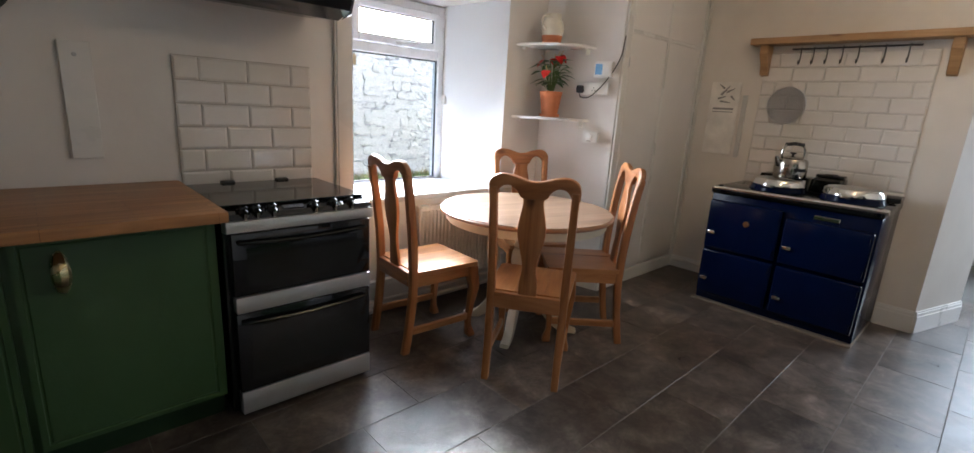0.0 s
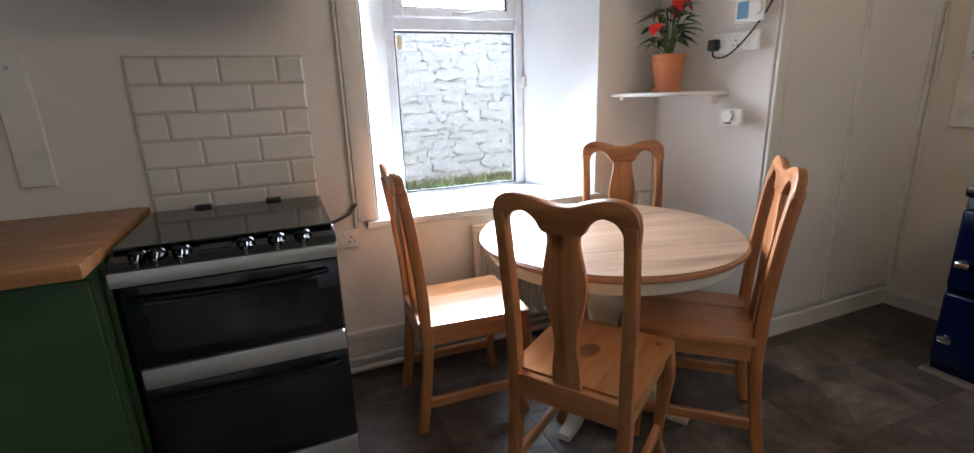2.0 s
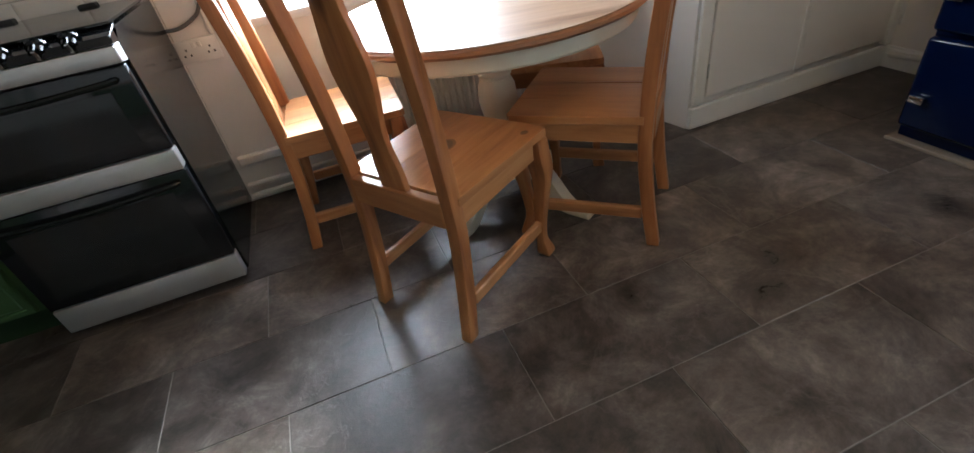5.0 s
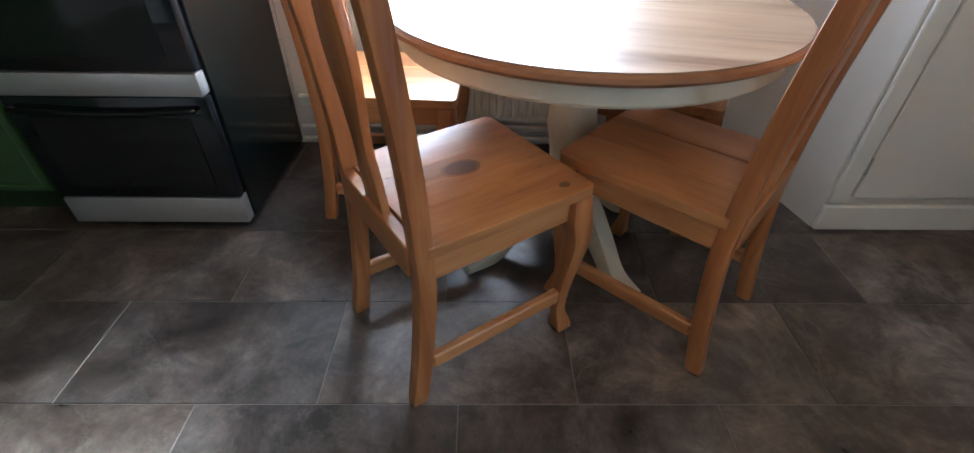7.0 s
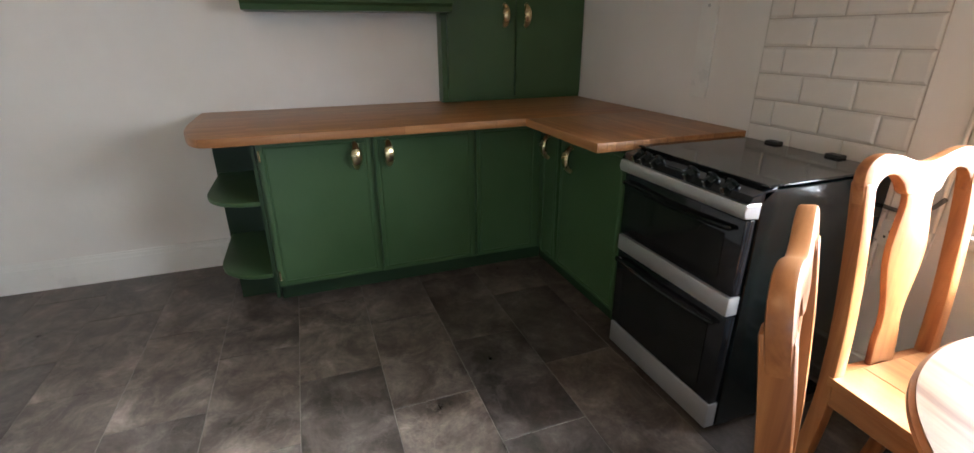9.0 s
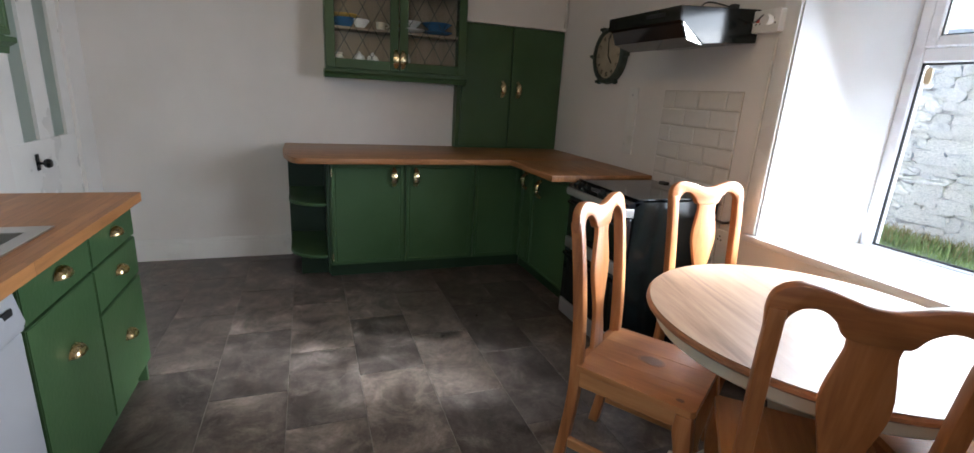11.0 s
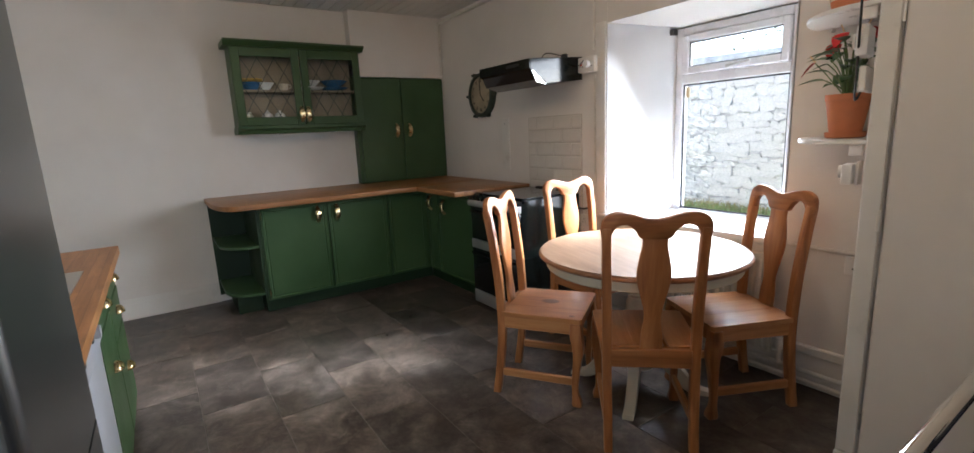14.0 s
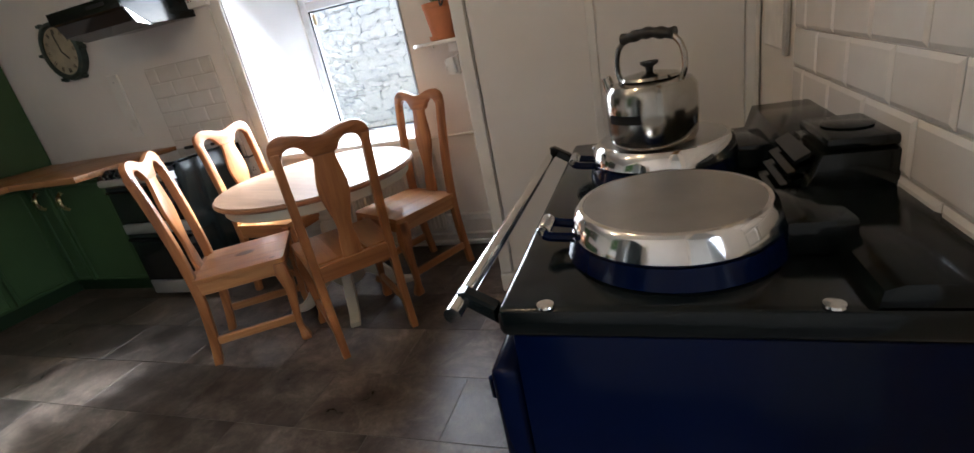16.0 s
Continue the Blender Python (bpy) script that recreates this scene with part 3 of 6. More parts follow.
bm = tube([(2.73, 2.645, 0.16), (2.76, 2.645, 0.16), (2.76, 2.645, 0.10)], 0.009)
add_lathe(bm, [(0.016, 0.0), (0.018, 0.05), (0.014, 0.06)], (2.76, 2.645, 0.17), 12)
part("valve", bm, WHITE_PLASTIC, rad, "white radiator valve")

# built-in cupboard in the corner
cb = thing("built_in_cupboard", "tall white painted built-in cupboard with plain doors", "cupboard")
part("body", prism([(3.105, 2.688), (3.10, 2.684), (3.222, 2.106), (3.290, 2.100), (3.290, 2.112), (X1 - 0.005, 2.11), (X1 - 0.005, 2.688)], 0.0, H - 0.014), CUPBOARD, cb)
part("corner_post", box(3.228, 3.288, 2.084, 2.100, 0.11, H - 0.015, 0.004), TRIM, cb)
for a, b, z0, z1 in ((3.298, 3.79, 0.13, 1.84), (3.80, 4.335, 0.13, 1.84), (3.298, 3.79, 1.865, 2.46), (3.80, 4.335, 1.865, 2.46)):
    dr = part("door", box(a, b, 2.088, 2.108, z0, z1, 0.004), CUPBOARD, cb)
part("cover_strip", box(3.775, 3.809, 2.080, 2.0875, 0.13, 2.46, 0.003), TRIM, cb)
part("cover_strip", box(4.337, X1 - 0.005, 2.078, 2.108, 0.11, 2.48, 0.003), TRIM, cb)
part("cover_strip", box(3.298, 4.335, 2.082, 2.0875, 1.842, 1.863, 0.003), TRIM, cb)
part("plinth", box(3.222, X1 - 0.005, 2.084, 2.106, 0.0, 0.10, 0.005), TRIM, cb)
part("catch", box(3.280, 3.294, 2.073, 2.0835, 0.955, 1.03, 0.003), WHITE_PLASTIC, cb, "small white magnetic catch")
part("hinge", box(3.289, 3.297, 2.083, 2.093, 0.22, 0.28, 0.001), SILVER, cb)
part("hinge", box(3.289, 3.297, 2.083, 2.093, 1.62, 1.68, 0.001), SILVER, cb)

# corner shelves: quarter-round, white, with brackets
def corner_shelf(z, label):
    s = thing("corner_shelf", label, "shelf", group="corner shelves")
    pts = [(3.10, 2.687), (2.80, 2.687)]
    for i in range(1, 12):
        u = radians(180 + 90 * i / 12)
        pts.append((3.115 + 0.315 * math.cos(u), 2.687 + 0.40 * math.sin(u)))
    pts += [(3.17, 2.28)]
    part("board", prism(pts, z - 0.018, z, "z", 0.005, 2), TRIM, s)
    bm = box(2.86, 2.875, 2.66, 2.689, z - 0.035, z - 0.018, 0.002)
    part("bracket", bm, WHITE_PLASTIC, s)
    part("bracket", box(3.10, 3.145, 2.31, 2.325, z - 0.06, z - 0.018, 0.003), WHITE_PLASTIC, s)
    return s


corner_shelf(1.252, "white painted corner shelf holding a potted flower")
corner_shelf(1.742, "white painted upper corner shelf holding a jug")


# ---- kitchen units ----
def pull(x, y, z, turn, parent, name="handle"):
    """Brass cup-shaped pull, standing upright; its back at (x, y, z), facing turn degrees."""
    bm = bmesh.new()
    pts = [(0.0, 0.003, -0.042), (0.0, 0.010, -0.036), (0.0, 0.022, -0.018), (0.0, 0.026, 0.0), (0.0, 0.022, 0.018), (0.0, 0.010, 0.036), (0.0, 0.003, 0.042)]
    add_tube(bm, smooth_line(pts, 3), [0.0035 + 0.0075 * math.sin(math.pi * i / 18) ** 1.5 for i in range(19)], 8)
    add_lathe(bm, [(0.006, 0.0), (0.006, 0.003), (0.004, 0.004)], (0, 0, 0.036), 10, "y")
    add_lathe(bm, [(0.006, 0.0), (0.006, 0.003), (0.004, 0.004)], (0, 0, -0.036), 10, "y")
    ob = part(name, bm, BRASS, parent, "polished brass bow handle")
    ob.matrix_local = pose(x, y, z, 0, 0, turn) @ Matrix.Diagonal((2.3, 1.4, 1.55, 1))
    return ob


def shell_pull(x, y, z, turn, parent):
    """Brass shell-shaped drawer cup."""
    bm = bmesh.new()
    seg = 12
    rings = []
    for j in range(5):
        t = j / 4
        r = 0.036 * math.cos(t * 1.45)
        out = 0.024 * math.sin(t * 1.5)
        rings.append([bm.verts.new((r * math.cos(math.pi * i / seg), 0.002 + out, 0.026 * r / 0.036 * math.sin(math.pi * i / seg))) for i in range(seg + 1)])
    for a, b in zip(rings, rings[1:]):
        for i in range(seg):
            bm.faces.new((a[i], a[i + 1], b[i + 1], b[i]))
    bmesh.ops.solidify(bm, geom=bm.faces[:], thickness=0.002)
    ob = part("handle", bm, BRASS, parent, "polished brass shell handle")
    ob.matrix_local = pose(x, y, z, 0, 0, turn) @ Matrix.Diagonal((1.25, 1.25, 1.25, 1))
    return ob


def slab_door(name, axis, face, a, b, z0, z1, parent, out, recess=True):
    """A door leaf with a fine sunk bead near its edge; axis is the one it faces along, out its sign."""
    bm = bmesh.new()
    lo, hi = sorted((face, face + 0.02 * out))
    if axis == "x":
        add_box(bm, lo, hi, a, b, z0, z1)
        nrm = Vector((out, 0, 0))
    else:
        add_box(bm, a, b, lo, hi, z0, z1)
        nrm = Vector((0, out, 0))
    bm.normal_update()
    f = [q for q in bm.faces if q.normal.dot(nrm) > 0.9]
    bmesh.ops.bevel(bm, geom=list(f[0].edges), offset=0.003, segments=2, affect="EDGES")
    if recess:
        for wide, deep in ((0.022, 0.0), (0.004, -0.004), (0.007, 0.0), (0.005, 0.003)):
            bm.normal_update()
            f = [max((q for q in bm.faces if q.normal.dot(nrm) > 0.9), key=lambda q: q.calc_area())]
            bmesh.ops.inset_region(bm, faces=f, thickness=wide, depth=deep)
    return part(name, bm, GREEN, parent)


# west run of base units
wb = thing("base_cabinet", "dark green painted base cabinet with two doors and brass handles", "cabinet", group="green base units")
part("body", box(X0 + 0.002, -0.12, 0.70, 1.74, 0.115, 0.862), GREEN, wb)
# recess shade under the doors is in the plinth's darker green
part("plinth", box(X0 + 0.02, -0.215, 0.70, 2.19, 0.0, 0.113), GREEN_SHADED, wb)
d1 = slab_door("door", "x", -0.119, 0.712, 1.205, 0.125, 0.845, wb, 1)
d2 = slab_door("door", "x", -0.119, 1.222, 1.725, 0.125, 0.845, wb, 1)
pull(-0.098, 1.135, 0.755, -90, d1)
pull(-0.098, 1.29, 0.755, -90, d2)
part("hinge", tube([(-0.096, 0.714, 0.76), (-0.096, 0.714, 0.81)], 0.005), BRASS, wb)
part("hinge", tube([(-0.096, 0.714, 0.16), (-0.096, 0.714, 0.21)], 0.005), BRASS, wb)
cu = thing("corner_cabinet", "dark green painted corner base cabinet", "cabinet", group="green base units")
bm = box(X0 + 0.002, -0.12, 1.742, 2.685, 0.115, 0.862)
add_box(bm, -0.12, -0.055, 2.13, 2.685, 0.115, 0.862)
part("body", bm, GREEN, cu)
slab_door("panel", "x", -0.119, 1.745, 2.095, 0.125, 0.845, cu, 1)
nb = thing("base_cabinet", "dark green painted base cabinet beside the cooker with brass handles", "cabinet", group="green base units")
part("body", box(-0.053, 0.70, 2.13, 2.685, 0.115, 0.862), GREEN, nb)
# plinth coloured darker for the shade of its recess
part("plinth", box(-0.21, 0.70, 2.195, 2.6, 0.0, 0.113), GREEN_SHADED, nb)
d3 = slab_door("door", "y", 2.129, -0.05, 0.125, 0.125, 0.845, nb, -1)
d4 = slab_door("door", "y", 2.129, 0.145, 0.685, 0.125, 0.845, nb, -1)
pull(0.02, 2.108, 0.745, 180, d3)
pull(0.258, 2.108, 0.728, 180, d4)

# open quarter-round end shelves
es_ = thing("end_shelf_unit", "dark green open end unit with rounded shelves", "shelf unit", group="green base units")
# inner panels and foot carry the unit's inside shade in their colour
part("side_panel", box(X0 + 0.01, -0.115, 0.682, 0.698, 0.06, 0.862), GREEN_SHADED, es_)
part("back_panel", box(X0 + 0.002, X0 + 0.014, 0.42, 0.682, 0.06, 0.862), GREEN_SHADED, es_)
for z in (0.17, 0.545):
    pts = [(X0 + 0.014, 0.68), (X0 + 0.014, 0.43), (-0.36, 0.43)]
    for i in range(9):
        u = radians(270 + 90 * i / 8)
        pts.append((-0.36 + 0.235 * math.cos(u), 0.645 + 0.215 * math.sin(u)))
    pts.append((-0.125, 0.68))
    part("shelf", prism(pts, z, z + 0.022, "z", 0.003), GREEN, es_)
part("foot_panel", box(X0 + 0.03, -0.3, 0.50, 0.68, 0.0, 0.17), GREEN_SHADED, es_)

# L-shaped worktop
wt = thing("worktop", "oiled hardwood butcher-block worktop with a rounded end", "worktop")
pts = [(X0 + 0.003, 2.687), (X0 + 0.003, 0.405), (-0.45, 0.405)]
for i in range(1, 8):
    pts.append((-0.45 + 0.50 * math.sin(radians(90 * i / 8)), 0.405 + 0.13 * (1 - math.cos(radians(90 * i / 8)))))
pts += [(0.055, 0.56), (0.055, 1.955), (0.055, 2.687)]
part("slab", prism(pts, 0.865, 0.903, "z", 0.004, 2), BUTCHER_Y, wt)
part("slab", prism([(0.0565, 1.955), (0.704, 1.955), (0.704, 2.687), (0.0565, 2.687)], 0.865, 0.903, "z", 0.003, 2), BUTCHER_X, wt)

# tall shallow cupboard standing on the worktop
tc_ = thing("tall_cupboard", "dark green shallow cupboard with two doors on the worktop", "cabinet")
part("body", box(X0 + 0.003, -0.695, 1.742, 2.687, 0.904, 1.90), GREEN, tc_)
da = slab_door("door", "x", -0.694, 1.775, 2.198, 0.93, 1.885, tc_, 1, False)
db = slab_door("door", "x", -0.694, 2.214, 2.68, 0.93, 1.885, tc_, 1, False)
pull(-0.673, 2.135, 1.40, -90, da)
pull(-0.673, 2.275, 1.40, -90, db)

# glazed wall cabinet
wc = thing("wall_cabinet", "dark green glazed wall cabinet holding blue and white china", "cabinet")
WX = -0.545
bm = bmesh.new()
add_box(bm, X0 + 0.003, WX - 0.022, 0.715, 0.735, 1.47, 2.10)
add_box(bm, X0 + 0.003, WX - 0.022, 1.745, 1.765, 1.47, 2.10)
add_box(bm, X0 + 0.003, WX - 0.022, 0.735, 1.745, 1.47, 1.49)
add_box(bm, X0 + 0.003, WX - 0.022, 0.735, 1.745, 2.08, 2.10)
part("body", bm, GREEN, wc)
part("back_board", box(X0 + 0.003, X0 + 0.012, 0.735, 1.745, 1.49, 2.08), CABINET_BACK, wc, "bare wooden inner back board")
part("shelf", box(X0 + 0.012, WX - 0.04, 0.735, 1.745, 1.752, 1.768), CABINET_BACK, wc)
part("cornice", prism([(X0 + 0.003, 2.101), (WX + 0.0, 2.101), (WX + 0.035, 2.132), (WX + 0.045, 2.134), (WX + 0.045, 2.146), (X0 + 0.003, 2.146)], 0.675, 1.805, "y", 0.002), GREEN, wc)
part("base_moulding", prism([(X0 + 0.003, 1.469), (WX + 0.012, 1.469), (WX + 0.012, 1.452), (WX - 0.012, 1.437), (WX - 0.02, 1.41), (X0 + 0.003, 1.41)], 0.705, 1.775, "y", 0.002), GREEN, wc)
for a, b, hy in ((0.72, 1.236, 1.215), (1.246, 1.762, 1.268)):
    dd = part("door", box(WX - 0.02, WX, a, a + 0.062, 1.478, 2.095, 0.003), GREEN, wc)
    bm = box(WX - 0.02, WX, b - 0.062, b, 1.478, 2.095, 0.003)
    add_box(bm, WX - 0.02, WX, a + 0.062, b - 0.062, 1.478, 1.545, 0.003)
    add_box(bm, WX - 0.02, WX, a + 0.062, b - 0.062, 2.025, 2.095, 0.003)
    part("door_frame", bm, GREEN, dd)
    p = part("pane", box(WX - 0.012, WX - 0.009, a + 0.06, b - 0.06, 1.54, 2.03), CABINET_GLASS, dd, "clear leaded glass pane")
    p.visible_shadow = False
    bm = bmesh.new()
    ya, yb, za, zb = a + 0.062, b - 0.062, 1.545, 2.025
    for s in (1, -1):
        for k in range(-6, 12):
            c = ya + 0.13 * k
            seg_ = []
            for q in range(41):
                z = za + (zb - za) * q / 40
                y = c + s * (z - za) / 1.75 + (0.27 if s < 0 else -0.27)
                if ya <= y <= yb:
                    seg_.append((WX - 0.007, y, z))
            if len(seg_) > 1:
                add_tube(bm, [seg_[0], seg_[-1]], 0.0025, 5)
    part("lead_lattice", bm, PATINA, dd, "thin dark diamond lead strips")
    pull(WX + 0.001, hy, 1.565, -90, dd)


def china(name, profile, mt, x, y, z, label, handle=False):
    c = thing(name, label, "china", pose(x, y, z), group="china in the wall cabinet")
    part("body", lathe(profile, (0, 0, 0), 20), mt, c)
    if handle:
        part("cup_handle", tube(smooth_line([(0, 0.035, 0.05), (0, 0.055, 0.045), (0, 0.055, 0.025), (0, 0.036, 0.02)], 4), 0.004, 6), mt, c)
    return c


for y in (0.96, 1.06):
    china("china_pot", [(0.02, 0.0), (0.045, 0.012), (0.05, 0.05), (0.038, 0.085), (0.022, 0.095), (0.012, 0.105), (0.01, 0.115), (0.0, 0.117)], CHINA, -0.66, y, 1.491, "small white china lidded pot on a cabinet shelf")
china("china_bowl", [(0.03, 0), (0.035, 0.008), (0.075, 0.06), (0.07, 0.06), (0.03, 0.014), (0.0, 0.012)], CHINA, -0.66, 0.97, 1.769, "white china bowl on a cabinet shelf")
china("china_bowl", [(0.03, 0), (0.035, 0.008), (0.06, 0.05), (0.055, 0.05), (0.03, 0.014), (0.0, 0.012)], BLUE_CHINA, -0.68, 0.82, 1.769, "small blue bowl on a cabinet shelf")
china("china_plate", [(0.05, 0), (0.10, 0.012), (0.125, 0.022), (0.122, 0.026), (0.06, 0.008), (0.0, 0.008)], BLUE_CHINA, -0.66, 1.55, 1.769, "blue patterned plate on a cabinet shelf")
china("china_bowl", [(0.05, 0), (0.06, 0.01), (0.12, 0.055), (0.115, 0.058), (0.05, 0.016), (0.0, 0.014)], BLUE_CHINA, -0.66, 1.55, 1.797, "large blue and white bowl stacked on a plate")
china("china_jug", [(0.03, 0), (0.045, 0.02), (0.045, 0.06), (0.03, 0.085), (0.036, 0.10), (0.03, 0.10), (0.0, 0.03)], CREAM_CHINA, -0.67, 0.81, 1.491, "cream china jug on a cabinet shelf", True)
for y in (1.42, 1.53, 1.64):
    china("china_cup", [(0.02, 0), (0.03, 0.01), (0.038, 0.055), (0.034, 0.055), (0.022, 0.012), (0.0, 0.01)], CHINA, -0.66, y, 1.491, "white china cup on a cabinet shelf", True)
china("china_cup", [(0.02, 0), (0.03, 0.01), (0.038, 0.055), (0.034, 0.055), (0.022, 0.012), (0.0, 0.01)], CREAM_CHINA, -0.66, 1.12, 1.769, "cream china cup on a cabinet shelf", True)

china("china_plate", [(0.05, 0), (0.085, 0.010), (0.105, 0.020), (0.102, 0.024), (0.05, 0.008), (0.0, 0.008)], YELLOW_CHINA, -0.66, 0.86, 1.832, "yellow glazed dish stacked on a bowl")
china("china_bowl", [(0.04, 0), (0.05, 0.01), (0.085, 0.062), (0.08, 0.062), (0.04, 0.014), (0.0, 0.012)], BLUE_CHINA, -0.66, 0.86, 1.769, "blue glazed bowl on a cabinet shelf")
china("china_jar", [(0.04, 0), (0.045, 0.01), (0.045, 0.10), (0.036, 0.115), (0.036, 0.125), (0.0, 0.126)], CHINA, -0.70, 1.31, 1.491, "tall white china jar on a cabinet shelf")
china("china_plate", [(0.05, 0), (0.10, 0.012), (0.125, 0.022), (0.122, 0.026), (0.06, 0.008), (0.0, 0.008)], CHINA, -0.66, 1.335, 1.769, "white plate on a cabinet shelf")
china("china_bowl", [(0.04, 0), (0.05, 0.01), (0.095, 0.055), (0.09, 0.056), (0.04, 0.014), (0.0, 0.012)], CHINA, -0.66, 1.335, 1.797, "white bowl stacked on a plate")

# ---- cooker ----
ck = thing("cooker", "black double-oven gas cooker with silver trims and a glass lid", "cooker")
CX0, CX1 = 0.717, 1.315
part("body", box(CX0, CX1, 2.115, 2.655, 0.03, 0.872, 0.003), BLACK_GLOSS, ck)
part("control_panel", prism([(2.115, 0.838), (2.062, 0.842), (2.075, 0.862), (2.16, 0.881), (2.16, 0.873)], CX0, CX1, "x", 0.002), BLACK_GLASS, ck)
part("top_trim", prism([(2.114, 0.790), (2.058, 0.796), (2.052, 0.815), (2.058, 0.838), (2.114, 0.838)], CX0, CX1, "x", 0.003), SILVER, ck, "silver pressed door trim")
for z0, z1, nm in ((0.539, 0.788, "upper_oven_door"), (0.130, 0.466, "lower_oven_door")):
    dr = part(nm, box(CX0 + 0.020, CX1 - 0.006, 2.072, 2.113, z0, z1, 0.004, 2), BLACK_GLASS, ck, "black glass oven door")
    part("door_window", box(CX0 + 0.07, CX1 - 0.07, 2.0695, 2.0715, z0 + 0.04, z1 - 0.06), HOB_GLASS, dr)
    bm = tube(smooth_line([(CX0 + 0.05, 2.072, z1 - 0.03), (CX0 + 0.06, 2.048, z1 - 0.032), (1.016, 2.044, z1 - 0.04), (CX1 - 0.06, 2.048, z1 - 0.032), (CX1 - 0.05, 2.072, z1 - 0.03)]), 0.008)
    part("door_handle", bm, BLACK_GLOSS, dr)
part("middle_trim", box(CX0 + 0.022, CX1 - 0.006, 2.066, 2.113, 0.470, 0.535, 0.004, 2), SILVER, ck, "flat silver trim")
part("bottom_trim", box(CX0 + 0.022, CX1 - 0.006, 2.070, 2.113, 0.030, 0.126, 0.004, 2), SILVER, ck, "flat silver trim")
for i, x in enumerate((0.79, 0.835, 0.895, 1.06, 1.145, 1.22)):
    bm = lathe([(0.021, 0), (0.021, 0.006), (0.016, 0.010), (0.015, 0.024), (0.0, 0.026)], (0, 0, 0), 16, "y")
    add_box(bm, -0.005, 0.005, 0.010, 0.032, -0.017, 0.017, 0.002)
    kb = part("knob", bm, BLACK_GLOSS, ck)
    kb.matrix_local = pose(x, 2.098, 0.868, -28, 0, 180) @ Matrix.Scale(1.25, 4)
    cap = part("knob_cap", box(-0.004, 0.004, 0.0325, 0.0345, -0.015, 0.015, 0.001), CHROME, kb, "chrome pointer cap")
bm = box(0.94, 1.02, -0.001, 0.001, -0.012, 0.012)
dp = part("clock_display", bm, BLACK_PLASTIC, ck)
dp.matrix_local = pose(0, 2.098, 0.8705, -70, 0, 0)
part("glass_lid", box(CX0 + 0.003, CX1 - 0.003, 2.13, 2.64, 0.880, 0.888, 0.002), HOB_GLASS, ck, "closed smoked glass lid")
for x in (0.889, 1.136):
    part("lid_hinge", box(x - 0.028, x + 0.028, 2.615, 2.652, 0.8725, 0.898, 0.003), BLACK_PLASTIC, ck)
for x in (CX0 + 0.05, CX1 - 0.05):
    for y in (2.16, 2.60):
        part("foot", lathe([(0.02, 0), (0.02, 0.03)], (x, y, 0), 10), BLACK_PLASTIC, ck)
part("cable", tube(smooth_line([(1.30, 2.668, 0.76), (1.36, 2.668, 0.76), (1.43, 2.668, 0.79), (1.462, 2.665, 0.83)]), 0.007), CABLE_GREY, ck, "grey supply cable")

# ---- cooker hood, plugged into a double socket ----
hd = thing("cooker_hood", "black metal cooker hood with a pull-out visor", "cooker hood")
part("body", prism([(2.687, 1.675), (2.687, 1.83), (2.215, 1.80), (2.215, 1.735), (2.36, 1.645)], 0.745, 1.325, "x", 0.003), BLACK_GLOSS, hd)
part("fascia", box(0.743, 1.327, 2.205, 2.214, 1.735, 1.80, 0.002), HOB_GLASS, hd)
bm = prism([(2.222, 1.728), (2.235, 1.735), (2.365, 1.65), (2.36, 1.635), (2.25, 1.665)], 0.755, 1.318, "x", 0.002)
part("visor", bm, BLACK_GLASS, hd)
part("visor_end", prism([(2.225, 1.73), (2.345, 1.64), (2.26, 1.655)], 1.3275, 1.330, "x"), CHROME, hd, "bright metal visor end")
part("switch_bar", box(1.08, 1.22, 2.199, 2.2045, 1.762, 1.780, 0.002), BLACK_PLASTIC, hd)
part("cable", tube(smooth_line([(0.98, 2.60, 1.83), (1.02, 2.58, 1.865), (1.10, 2.56, 1.88), (1.20, 2.60, 1.85), (1.22, 2.62, 1.835)]), 0.004), BLACK_PLASTIC, hd)
part("cable", tube(smooth_line([(1.22, 2.62, 1.835), (1.26, 2.63, 1.79), (1.33, 2.64, 1.765), (1.40, 2.62, 1.79)]), 0.004), CABLE_GREY, hd)
part("terminal", box(1.20, 1.235, 2.60, 2.635, 1.83, 1.86, 0.003), BLACK_PLASTIC, hd)


def socket(name, m, w, label, plug=False, switches=True, h=0.086, deep=0.012):
    """A socket plate in its own plane: x along the wall, z up, its front towards -y."""
    s = thing(name, label, "socket", m)
    part("plate", box(-w / 2, w / 2, -deep, 0.0, -h / 2, h / 2, 0.004, 2), WHITE_PLASTIC, s)
    n = 2 if w > 0.1 else 1
    for k in range(n):
        c = (k - (n - 1) / 2) * 0.085
        bm = bmesh.new()
        for px, pz in ((0, 0.008), (-0.011, -0.012), (0.011, -0.012)):
            add_box(bm, c + px - 0.003, c + px + 0.003, -deep - 0.0012, -deep, pz - 0.004, pz + 0.004)
        part("pin_holes", bm, DARK_INK, s)
        if switches:
            part("switch", box(c * 0.25 - 0.007, c * 0.25 + 0.007, -deep - 0.004, -deep, 0.012, 0.032, 0.002), WHITE_PLASTIC, s)
    return s


